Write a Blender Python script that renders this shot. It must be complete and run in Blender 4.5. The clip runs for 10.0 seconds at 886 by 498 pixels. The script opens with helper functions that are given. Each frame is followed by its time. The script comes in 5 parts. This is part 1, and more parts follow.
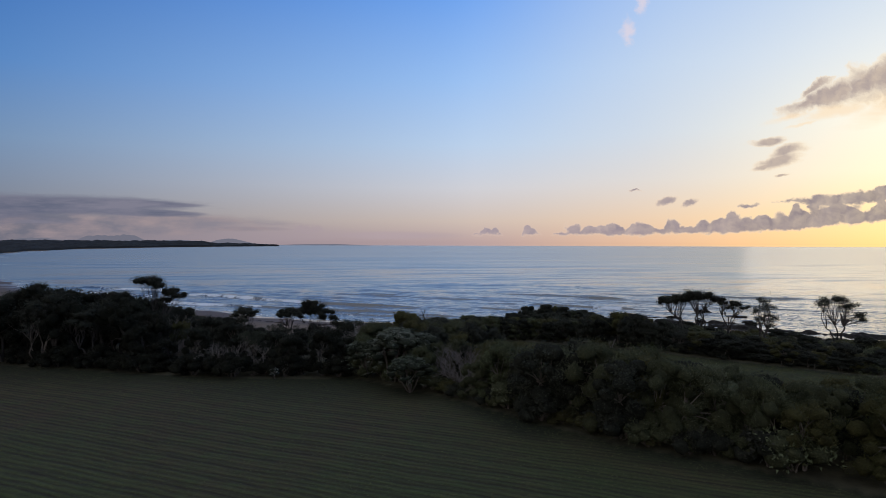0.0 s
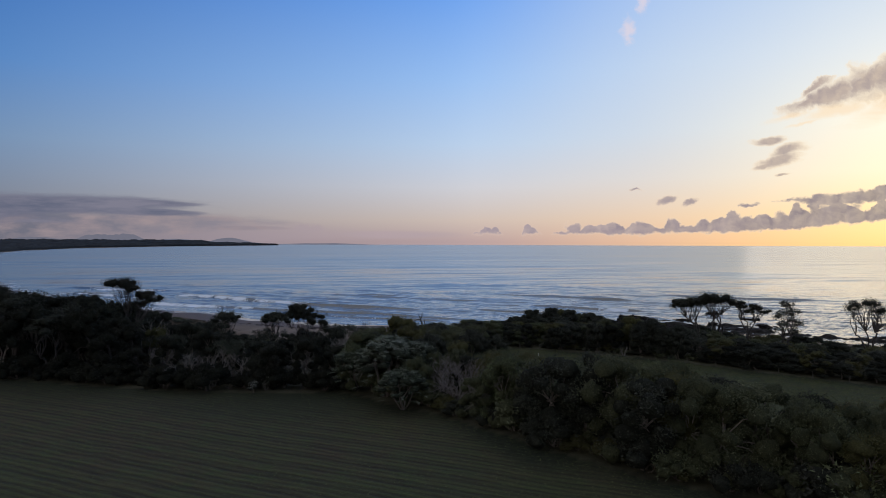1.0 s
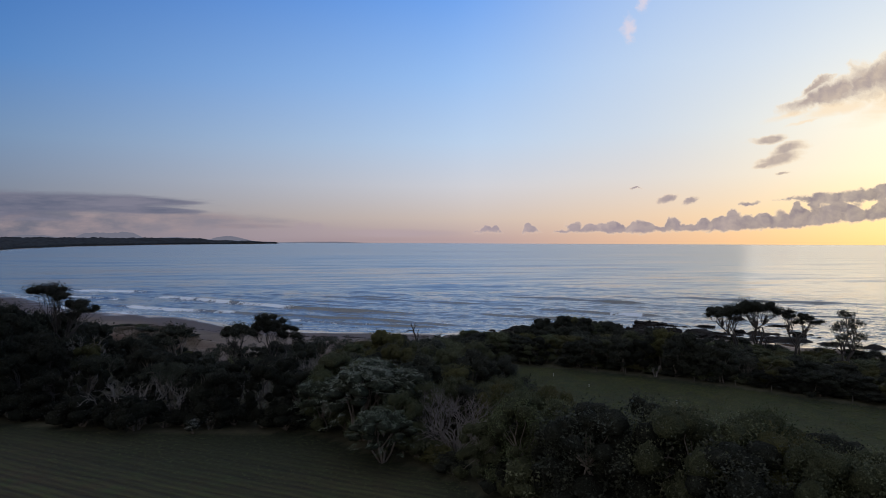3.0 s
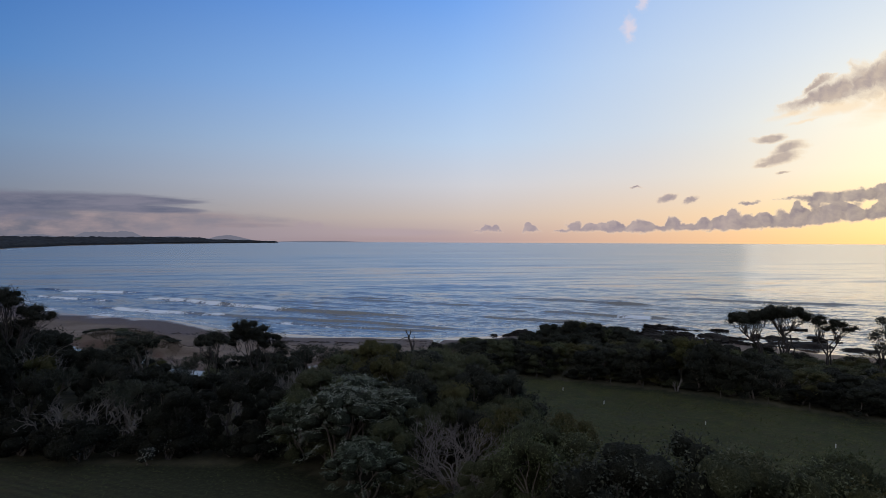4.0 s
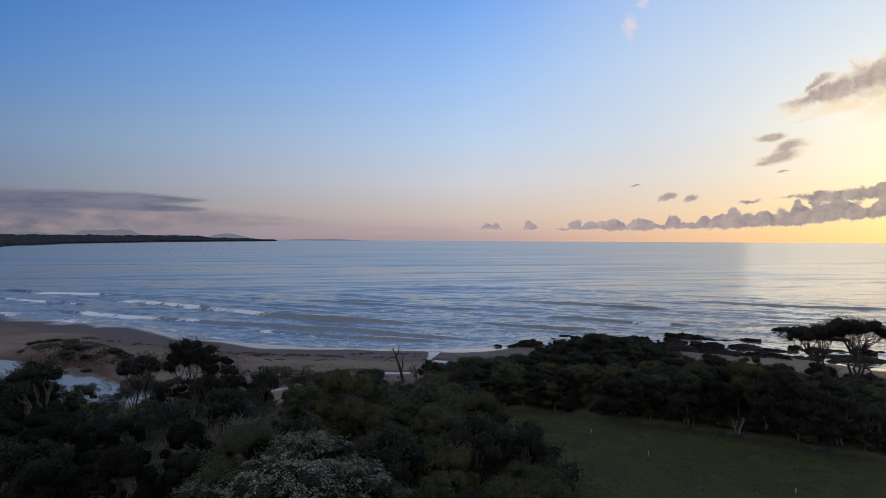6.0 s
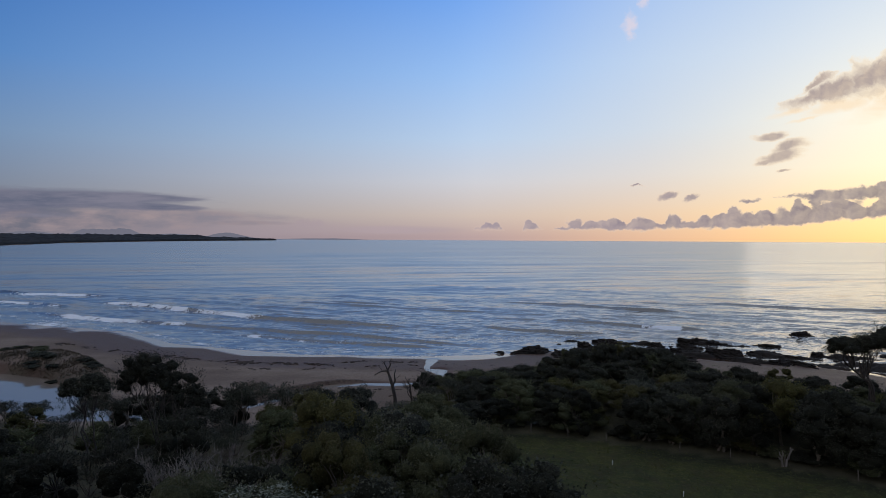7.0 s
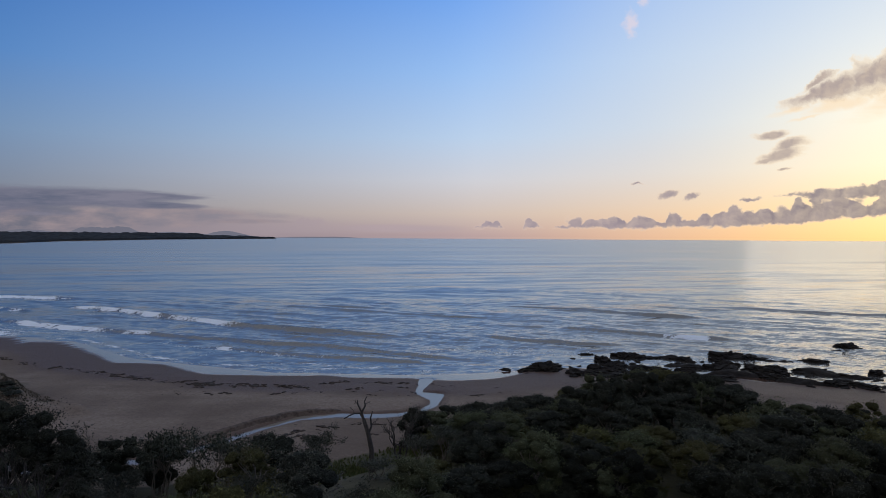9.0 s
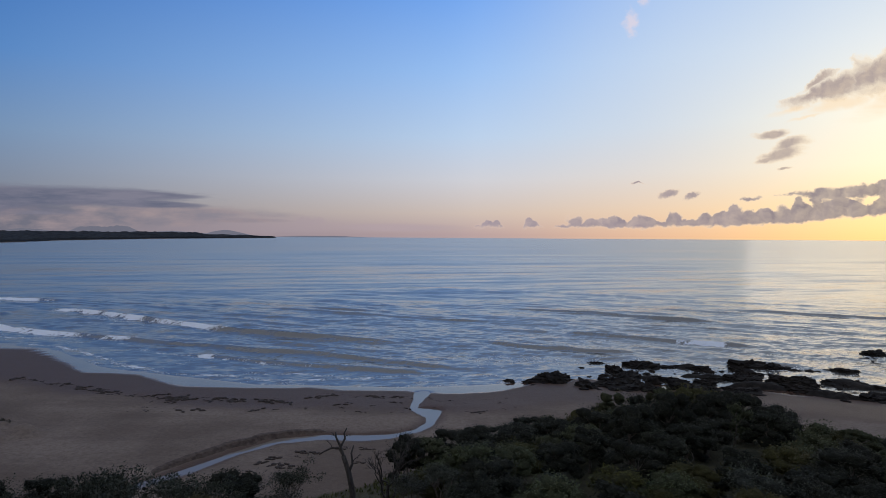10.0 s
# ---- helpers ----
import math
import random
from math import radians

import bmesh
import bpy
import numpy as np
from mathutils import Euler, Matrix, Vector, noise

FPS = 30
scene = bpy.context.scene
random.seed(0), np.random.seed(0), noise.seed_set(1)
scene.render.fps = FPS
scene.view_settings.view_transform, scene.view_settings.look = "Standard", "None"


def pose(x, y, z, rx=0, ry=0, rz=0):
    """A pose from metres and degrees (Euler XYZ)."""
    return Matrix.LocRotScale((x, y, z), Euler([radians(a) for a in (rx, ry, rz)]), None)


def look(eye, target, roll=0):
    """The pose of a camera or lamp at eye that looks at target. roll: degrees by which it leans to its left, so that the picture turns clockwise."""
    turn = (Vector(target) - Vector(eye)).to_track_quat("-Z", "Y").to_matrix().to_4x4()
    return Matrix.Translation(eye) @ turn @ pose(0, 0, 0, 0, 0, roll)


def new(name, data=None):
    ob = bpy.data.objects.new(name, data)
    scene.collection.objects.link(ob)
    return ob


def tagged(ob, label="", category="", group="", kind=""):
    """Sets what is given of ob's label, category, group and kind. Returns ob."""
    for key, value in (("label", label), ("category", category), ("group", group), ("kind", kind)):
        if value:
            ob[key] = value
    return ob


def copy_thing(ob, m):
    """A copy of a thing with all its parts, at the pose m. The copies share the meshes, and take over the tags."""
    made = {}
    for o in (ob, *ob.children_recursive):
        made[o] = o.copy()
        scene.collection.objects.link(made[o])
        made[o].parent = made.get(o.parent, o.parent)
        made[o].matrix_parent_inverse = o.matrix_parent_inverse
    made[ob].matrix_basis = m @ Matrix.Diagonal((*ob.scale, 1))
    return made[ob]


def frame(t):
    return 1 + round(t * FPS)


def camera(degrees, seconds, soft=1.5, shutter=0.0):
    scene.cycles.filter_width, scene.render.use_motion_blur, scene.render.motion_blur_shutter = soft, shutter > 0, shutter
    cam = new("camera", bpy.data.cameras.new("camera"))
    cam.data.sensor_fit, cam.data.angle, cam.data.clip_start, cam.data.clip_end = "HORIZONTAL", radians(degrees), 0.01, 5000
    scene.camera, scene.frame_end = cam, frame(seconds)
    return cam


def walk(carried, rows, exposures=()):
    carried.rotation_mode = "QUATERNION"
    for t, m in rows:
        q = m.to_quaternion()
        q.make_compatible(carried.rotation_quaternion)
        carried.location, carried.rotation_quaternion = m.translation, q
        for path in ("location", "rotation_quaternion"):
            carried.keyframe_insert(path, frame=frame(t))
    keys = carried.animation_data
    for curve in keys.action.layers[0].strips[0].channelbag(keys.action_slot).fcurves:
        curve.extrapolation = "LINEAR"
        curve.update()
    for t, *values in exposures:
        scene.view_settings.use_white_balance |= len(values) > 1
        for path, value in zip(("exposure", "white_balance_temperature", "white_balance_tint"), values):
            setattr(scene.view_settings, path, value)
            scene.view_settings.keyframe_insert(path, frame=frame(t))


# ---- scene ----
from itertools import product

# ------------------------------------------------------------------ camera
cam = camera(73.03, 10.0, 0.6)


def path_row(t):
    """The drone flies straight ahead at about ten metres a second and tips slowly down."""
    s = t + 0.0019 * t * t
    return t, pose(0.3812 * s, 10.0 * s, 28.5 - 0.0208 * s, 90 - 0.6552 - 0.07486 * t, -0.1875 - 0.01786 * t, 0.014 * t)


walk(cam, [path_row(0.5 * k) for k in range(21)])

# ------------------------------------------------------------------ light
SUN_AZ, SUN_EL = radians(43.0), radians(8.5)      # to the right of the way ahead, low
sun_dir = Vector((math.sin(SUN_AZ) * math.cos(SUN_EL), math.cos(SUN_AZ) * math.cos(SUN_EL), math.sin(SUN_EL)))
sun = new("sun", bpy.data.lights.new("sun", "SUN"))
sun.data.energy, sun.data.angle, sun.data.color = 0.11, radians(32), (1.0, 0.86, 0.68)
sun.matrix_world = look(sun_dir * 3000, (0, 0, 0))
scene.view_settings.exposure = 0.0


class Nodes:
    """A short way to write node trees."""

    def __init__(self, tree):
        self.tree = tree
        tree.nodes.clear()

    def put(self, socket, value):
        if isinstance(value, bpy.types.NodeSocket):
            self.tree.links.new(value, socket)
        elif value is not None:
            if socket.type == "RGBA" and len(value) == 3:
                value = (*value, 1.0)
            socket.default_value = value

    def add(self, kind, *values, out=0, operation=None, clamp=None):
        n = self.tree.nodes.new(kind)
        if operation:
            n.operation = operation
        if clamp:
            n.use_clamp = True
        for k, value in enumerate(values):
            self.put(n.inputs[k], value)
        return n.outputs[out] if len(n.outputs) else None

    def math(self, op, a, b=None, c=None, clamp=False):
        return self.add("ShaderNodeMath", a, b, c, operation=op, clamp=clamp)

    def vmath(self, op, a, b=None, out=0):
        return self.add("ShaderNodeVectorMath", a, b, operation=op, out=out)

    def mix(self, f, a, b, blend="MIX"):
        n = self.tree.nodes.new("ShaderNodeMix")
        n.data_type, n.blend_type = "RGBA", blend
        self.put(n.inputs[0], f), self.put(n.inputs[6], a), self.put(n.inputs[7], b)
        return n.outputs[2]

    def ramp(self, f, stops, smooth=False):
        n = self.tree.nodes.new("ShaderNodeValToRGB")
        r = n.color_ramp
        r.interpolation = "EASE" if smooth else "LINEAR"
        while len(r.elements) < len(stops):
            r.elements.new(0.5)
        for e, (p, c) in zip(r.elements, stops):
            e.position = p
            e.color = (c, c, c, 1) if isinstance(c, (int, float)) else (*c, 1)
        self.put(n.inputs[0], f)
        return n.outputs[0]

    def span(self, v, a, b, c=0.0, d=1.0, smooth=False):
        n = self.tree.nodes.new("ShaderNodeMapRange")
        n.interpolation_type = "SMOOTHSTEP" if smooth else "LINEAR"
        for k, value in enumerate((v, a, b, c, d)):
            self.put(n.inputs[k], value)
        return n.outputs[0]

    def noise(self, vec, scale, detail=4.0, rough=0.55, out=0):
        n = self.tree.nodes.new("ShaderNodeTexNoise")
        self.put(n.inputs["Vector"], vec)
        n.inputs["Scale"].default_value = scale
        n.inputs["Detail"].default_value = detail
        n.inputs["Roughness"].default_value = rough
        return n.outputs[out]


def srgb(r, g, b):
    return tuple(((c / 255 + 0.055) / 1.055) ** 2.4 if c > 10 else c / 255 / 12.92 for c in (r, g, b))


def build_world():
    w = bpy.data.worlds.new("dawn_sky")
    w.use_nodes = True
    scene.world = w
    n = Nodes(w.node_tree)
    d = n.vmath("NORMALIZE", n.add("ShaderNodeTexCoord", out=0))
    xyz = n.tree.nodes.new("ShaderNodeSeparateXYZ")
    n.put(xyz.inputs[0], d)
    x, y, z = xyz.outputs
    zc = n.math("MAXIMUM", z, 0.0)
    # colours by height at four bearings: behind, away from the glow, between, and towards it
    behind = n.ramp(zc, [(0.0, srgb(206, 192, 190)), (0.2, srgb(218, 208, 206)), (0.5, srgb(204, 202, 208)), (0.75, srgb(176, 182, 196)), (1.0, srgb(172, 178, 194))])
    away = n.ramp(zc, [(0.0, srgb(116, 114, 132)), (0.05, srgb(122, 129, 147)), (0.14, srgb(113, 143, 181)),
                       (0.24, srgb(81, 132, 196)), (0.38, srgb(50, 107, 184)), (0.75, srgb(168, 176, 194)), (1.0, srgb(172, 178, 194))])
    mid = n.ramp(zc, [(0.0, srgb(182, 161, 166)), (0.035, srgb(206, 190, 184)), (0.09, srgb(208, 209, 219)), (0.16, srgb(188, 211, 240)),
                      (0.26, srgb(156, 196, 248)), (0.38, srgb(112, 167, 245)), (0.75, srgb(168, 176, 194)), (1.0, srgb(172, 178, 194))])
    near = n.ramp(zc, [(0.0, srgb(226, 186, 160)), (0.04, srgb(230, 204, 182)), (0.10, srgb(222, 217, 216)), (0.17, srgb(209, 220, 234)),
                       (0.27, srgb(196, 216, 242)), (0.38, srgb(170, 200, 245)), (0.75, srgb(168, 176, 194)), (1.0, srgb(172, 178, 194))])
    glow = n.ramp(zc, [(0.0, srgb(248, 204, 138)), (0.04, srgb(250, 218, 164)), (0.10, srgb(251, 239, 211)), (0.17, srgb(250, 246, 228)),
                       (0.26, srgb(228, 236, 240)), (0.38, srgb(198, 219, 243)), (0.75, srgb(168, 176, 194)), (1.0, srgb(172, 178, 194))])
    flat = n.vmath("NORMALIZE", n.add("ShaderNodeCombineXYZ", x, y, 0.0))
    toward = n.math("ARCCOSINE", n.vmath("DOT_PRODUCT", flat, (math.sin(SUN_AZ), math.cos(SUN_AZ), 0.0), out=1))
    sky = n.mix(n.span(toward, radians(150), radians(88)), behind, away)
    sky = n.mix(n.span(toward, radians(82), radians(40)), sky, mid)
    sky = n.mix(n.span(toward, radians(44), radians(20), smooth=True), sky, near)
    sky = n.mix(n.span(toward, radians(27), radians(1), smooth=True), sky, glow)
    # the physical sky takes a share
    tex = n.tree.nodes.new("ShaderNodeTexSky")
    tex.sky_type, tex.sun_disc, tex.sun_elevation, tex.sun_rotation = "NISHITA", False, SUN_EL, SUN_AZ
    phys = n.mix(1.0, tex.outputs[0], (0.09, 0.09, 0.09), "MULTIPLY")
    sky = n.mix(0.08, sky, phys)
    # clouds, in the plane that stands ahead: u to the right, v up
    yy = n.math("MAXIMUM", y, 0.02)
    u, v = n.math("DIVIDE", x, yy), n.math("DIVIDE", z, yy)
    straight = n.add("ShaderNodeCombineXYZ", u, v, 0.0)
    ahead = n.span(y, 0.05, 0.25)

    def curled(scale, detail, rough, du, dv):
        """The plane with its places stirred by noise."""
        c = n.tree.nodes.new("ShaderNodeTexNoise")
        n.put(c.inputs["Vector"], straight)
        c.inputs["Scale"].default_value, c.inputs["Detail"].default_value, c.inputs["Roughness"].default_value = scale, detail, rough
        return n.vmath("ADD", straight, n.vmath("MULTIPLY", n.vmath("SUBTRACT", c.outputs["Color"], (0.5, 0.5, 0.5)), (du, dv, 0.0)))

    plane = curled(26.0, 6.0, 0.62, 0.050, 0.030)
    drawn = curled(9.0, 5.0, 0.6, 0.12, 0.022)         # long, soft streaks

    def place(a, b):
        return (a - 785) / 1059, (422 + (a - 784) * 0.0048 - b) / 1059

    def blob(cx, cy, rx, ry, turn=0.0, base=None):
        """1 at the middle of an ellipse, 0 at its rim."""
        cu, cv = place(cx, cy)
        rel = n.vmath("SUBTRACT", base or plane, (cu, cv, 0))
        m = n.add("ShaderNodeMapping", rel, None, (0, 0, radians(-turn)), (1, 1, 1))
        q = n.vmath("MULTIPLY", m, (1059 / rx, 1059 / ry, 1))
        return n.math("SUBTRACT", 1.0, n.vmath("LENGTH", q, out=1))

    def union(items):
        top = items[0]
        for i in items[1:]:
            top = n.math("MAXIMUM", top, i)
        return top

    cells = n.tree.nodes.new("ShaderNodeTexVoronoi")
    cells.feature = "SMOOTH_F1"
    n.put(cells.inputs["Vector"], curled(60.0, 4.0, 0.6, 0.016, 0.012))
    cells.inputs["Scale"].default_value, cells.inputs["Smoothness"].default_value = 40.0, 0.12
    heads = n.math("MULTIPLY", n.math("SUBTRACT", 0.46, cells.outputs["Distance"]), 0.030)

    def profile(where, points, a0, a1):
        """A height that follows the points (across, up) along the horizon, between the bearings a0 and a1."""
        lo, hi = place(a0, 0)[0], place(a1, 0)[0]
        stops = [((place(a, b)[0] - lo) / (hi - lo), place(a, b)[1] * 8.0) for a, b in points]
        return n.math("DIVIDE", n.ramp(n.span(where, lo, hi), stops, smooth=True), 8.0)

    def parts(vec):
        q = n.tree.nodes.new("ShaderNodeSeparateXYZ")
        n.put(q.inputs[0], vec)
        return q.outputs

    fine = n.noise(plane, 60.0, 6.0, 0.6)
    puff = n.noise(plane, 26.0, 5.0, 0.55)
    streak = n.noise(n.vmath("MULTIPLY", straight, (1.0, 7.0, 1.0)), 8.0, 6.0, 0.58)
    wide = n.noise(n.vmath("MULTIPLY", straight, (1.0, 3.0, 1.0)), 14.0, 5.0, 0.55)

    def cover(shape, grain, amount, lo, hi):
        return n.math("MULTIPLY", ahead, n.span(n.math("ADD", shape, n.math("MULTIPLY", n.math("SUBTRACT", grain, 0.5), amount)), lo, hi, smooth=True))

    pu, pv, _ = parts(curled(60.0, 5.0, 0.6, 0.020, 0.014))
    # long cumulus bank over the sea, taller towards the glow
    tops = profile(pu, [(770, 408), (815, 402), (835, 406), (862, 402), (900, 403), (940, 399), (965, 402), (1010, 392), (1045, 398), (1085, 386), (1104, 391), (1125, 381), (1165, 385),
                        (1230, 384), (1265, 385), (1280, 374), (1293, 362), (1308, 370), (1322, 370), (1350, 369), (1392, 372), (1412, 360), (1450, 350), (1520, 352), (1575, 346)], 760, 1580)
    bank = n.math("MINIMUM", n.math("ADD", heads, n.math("SUBTRACT", tops, pv)), n.math("SUBTRACT", pv, profile(pu, [(770, 409), (900, 411), (1100, 412), (1250, 409), (1400, 405), (1480, 394), (1580, 388)], 760, 1580)))
    bank = n.math("MINIMUM", bank, n.math("SUBTRACT", pu, place(778, 0)[0]))
    upper = n.math("MINIMUM", n.math("SUBTRACT", profile(pu, [(1370, 352), (1385, 348), (1420, 341), (1480, 336), (1530, 331), (1580, 319)], 1360, 1590),
                                     pv), n.math("SUBTRACT", pv, profile(pu, [(1370, 353), (1420, 358), (1480, 361), (1530, 356), (1590, 350)], 1360, 1590)))
    upper = n.math("MINIMUM", upper, n.math("SUBTRACT", pu, place(1366, 0)[0]))
    beyond = blob(1760, 358, 200, 50)
    bank = union([n.math("MULTIPLY", bank, 110.0), n.math("MULTIPLY", upper, 110.0), beyond])
    bits = union([blob(1183, 352, 22, 9, 16), blob(1226, 352, 16, 7, 22), blob(1330, 357, 20, 4), blob(1125, 330, 16, 2.5, 4)])
    lens = union([blob(1358, 244, 46, 9, 6, drawn), blob(1392, 262, 52, 13, 12, drawn), blob(1372, 280, 54, 15, 14, drawn), blob(1346, 290, 34, 7, 14, drawn), blob(1386, 305, 20, 3, 6, drawn)])
    tall = union([blob(1590, 128, 110, 46, 24), blob(1530, 140, 60, 34, 26), blob(1478, 162, 58, 26, 22), blob(1430, 178, 52, 17, 18), blob(1436, 152, 52, 10, 30), blob(1760, 60, 200, 70, 20)])
    under = union([blob(1600, 170, 150, 36, 20, drawn), blob(1480, 190, 100, 18, 16, drawn), blob(1400, 200, 70, 10, 12, drawn), blob(1430, 212, 50, 6, 16, drawn)])
    wisp = union([blob(1109, 52, 20, 34, -6), blob(1132, 4, 18, 22, -14)])
    west = union([blob(40, 356, 330, 21, 0, straight), blob(230, 352, 150, 8, -2, straight), blob(-200, 362, 420, 34, 0, straight), blob(250, 368, 130, 8, -2, straight)])
    low = union([blob(40, 388, 420, 26, 0, straight), blob(300, 383, 150, 14, -1, straight), blob(-200, 392, 500, 40, 0, straight), blob(430, 398, 80, 5, 0, straight)])
    haze = union([blob(0, 408, 620, 40, 0, straight), blob(330, 408, 420, 26, 0, straight), blob(548, 400, 50, 13), blob(690, 410, 160, 10, 0, straight)])

    warm = n.span(u, -0.1, 0.75)
    lit = n.mix(warm, srgb(222, 198, 190), srgb(255, 232, 196))
    grey = n.mix(warm, srgb(164, 150, 164), srgb(146, 136, 142))
    deep = n.mix(warm, srgb(142, 134, 154), srgb(128, 119, 127))
    # light from the low sun on the billows
    towards = n.vmath("ADD", plane, (0.008, -0.006, 0.0))
    billow = n.span(n.math("SUBTRACT", n.noise(plane, 40.0, 5.0, 0.55), n.noise(towards, 40.0, 5.0, 0.55)), -0.22, 0.22)
    c = cover(wisp, fine, 1.5, 0.1, 1.0)
    sky = n.mix(n.math("MULTIPLY", c, 0.65), sky, srgb(232, 216, 222))
    c = cover(haze, streak, 0.5, 0.0, 0.7)
    sky = n.mix(n.math("MULTIPLY", c, 0.75), sky, n.mix(n.span(u, -0.75, -0.1), srgb(114, 114, 127), srgb(178, 161, 167)))
    c = cover(low, streak, 1.3, -0.2, 0.5)
    sky = n.mix(n.math("MULTIPLY", c, 0.88), sky, n.mix(n.span(wide, 0.4, 0.66), n.mix(n.span(u, -0.75, -0.3), srgb(106, 108, 123), srgb(142, 136, 147)), srgb(158, 143, 147)))
    c = cover(west, streak, 1.3, -0.1, 0.4)
    sky = n.mix(n.math("MULTIPLY", c, 0.92), sky, n.mix(n.span(streak, 0.36, 0.62), srgb(92, 98, 120), srgb(124, 123, 140)))
    c = cover(under, streak, 1.0, 0.05, 0.9)
    sky = n.mix(n.math("MULTIPLY", c, 0.75), sky, srgb(253, 228, 194))
    for shape, grain, amount, dark, core_lo, core_hi in ((bank, n.math("ADD", n.math("MULTIPLY", fine, 0.5), n.math("MULTIPLY", puff, 0.5)), 2.6, None, 0.0, 0.55), (bits, fine, 0.9, None, 0.0, 0.7), (lens, streak, 0.9, srgb(176, 162, 158), 0.0, 0.6), (tall, puff, 1.5, srgb(166, 152, 152), 0.0, 0.75)):
        rim = cover(shape, grain, amount, -0.12, 0.2)
        core = cover(shape, grain, amount, core_lo, core_hi)
        sky = n.mix(n.math("MULTIPLY", rim, n.span(u, -0.05, 0.7, 0.2, 0.6)), sky, lit)
        body = n.mix(n.span(puff, 0.38, 0.62), deep, grey) if dark is None else dark
        sky = n.mix(n.math("MULTIPLY", core, 0.92), sky, n.mix(billow, body, n.mix(0.3, body, lit)))
    bg = n.add("ShaderNodeBackground", sky, 1.0)
    n.add("ShaderNodeOutputWorld", bg)


build_world()

# ------------------------------------------------------------------ materials


def material(name):
    m = bpy.data.materials.new(name)
    m.use_nodes = True
    return m, Nodes(m.node_tree)


def finish(n, colour, rough=0.8, bump=None, strength=0.3, distance=0.05, spec=0.3, metal=0.0, normal=None):
    p = n.tree.nodes.new("ShaderNodeBsdfPrincipled")
    n.put(p.inputs["Base Color"], colour)
    n.put(p.inputs["Roughness"], rough)
    n.put(p.inputs["Specular IOR Level"], spec)
    n.put(p.inputs["Metallic"], metal)
    if bump is not None:
        b = n.tree.nodes.new("ShaderNodeBump")
        b.inputs["Strength"].default_value, b.inputs["Distance"].default_value = strength, distance
        n.put(b.inputs["Height"], bump)
        n.put(b.inputs["Normal"], normal)
        n.tree.links.new(b.outputs[0], p.inputs["Normal"])
    o = n.tree.nodes.new("ShaderNodeOutputMaterial")
    n.tree.links.new(p.outputs[0], o.inputs[0])
    return p


def leaf_material(name, stops, rough=0.7, through_light=0.10):
    """Foliage: each leaf its own shade, each plant its own tone."""
    m, n = material(name)
    geo = n.tree.nodes.new("ShaderNodeNewGeometry")
    info = n.tree.nodes.new("ShaderNodeObjectInfo")
    colour = n.ramp(geo.outputs["Random Per Island"], stops)
    hsv = n.tree.nodes.new("ShaderNodeHueSaturation")
    n.put(hsv.inputs["Hue"], n.span(info.outputs["Random"], 0, 1, 0.475, 0.52))
    n.put(hsv.inputs["Saturation"], n.span(info.outputs["Random"], 0, 1, 0.8, 1.1))
    n.put(hsv.inputs["Value"], n.span(n.math("FRACT", n.math("MULTIPLY", info.outputs["Random"], 7.3)), 0, 1, 0.7, 1.3))
    n.put(hsv.inputs["Color"], colour)
    grain = n.noise(n.add("ShaderNodeTexCoord", out=3), 3.0, 4, 0.7)
    p = finish(n, hsv.outputs[0], rough, grain, 0.8, 0.25, spec=0.15)
    t = n.tree.nodes.new("ShaderNodeBsdfTranslucent")
    n.put(t.inputs[0], hsv.outputs[0])
    mixer = n.tree.nodes.new("ShaderNodeMixShader")
    mixer.inputs[0].default_value = through_light
    n.tree.links.new(p.outputs[0], mixer.inputs[1]), n.tree.links.new(t.outputs[0], mixer.inputs[2])
    out = next(o for o in n.tree.nodes if o.type == "OUTPUT_MATERIAL")
    n.tree.links.new(mixer.outputs[0], out.inputs[0])
    return m


LEAF = leaf_material("leaf_green", [(0.0, (0.078, 0.088, 0.046)), (0.7, (0.094, 0.108, 0.056)), (1.0, (0.114, 0.126, 0.068))])
LEAF_DARK = leaf_material("leaf_dark", [(0.0, (0.030, 0.033, 0.025)), (1.0, (0.056, 0.060, 0.043))])
# thicket leaves: a dark green with the thicket's shade painted in
LEAF_SHADED = leaf_material("leaf_deep", [(0.0, (0.016, 0.018, 0.013)), (1.0, (0.034, 0.036, 0.025))])
LEAF_OLIVE = leaf_material("leaf_olive", [(0.0, (0.064, 0.061, 0.025)), (0.7, (0.082, 0.078, 0.031)), (1.0, (0.104, 0.097, 0.040))])
LEAF_SILVER = leaf_material("leaf_silver", [(0.0, (0.066, 0.074, 0.056)), (0.7, (0.082, 0.091, 0.069)), (1.0, (0.100, 0.110, 0.086))])
LEAF_PALE = leaf_material("leaf_pale", [(0.0, (0.060, 0.074, 0.046)), (0.4, (0.12, 0.145, 0.10)), (0.8, (0.20, 0.225, 0.18)), (1.0, (0.34, 0.36, 0.31))])


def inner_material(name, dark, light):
    """The dense inside of a crown: small leaves, with shade painted in the gaps."""
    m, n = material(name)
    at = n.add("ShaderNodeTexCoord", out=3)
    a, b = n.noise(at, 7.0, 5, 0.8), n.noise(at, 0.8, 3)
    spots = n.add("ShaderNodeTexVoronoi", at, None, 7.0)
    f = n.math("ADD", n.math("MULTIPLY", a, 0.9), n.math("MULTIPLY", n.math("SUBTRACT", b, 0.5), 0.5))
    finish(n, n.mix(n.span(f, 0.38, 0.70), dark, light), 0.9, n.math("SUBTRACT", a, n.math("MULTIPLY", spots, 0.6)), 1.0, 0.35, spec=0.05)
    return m


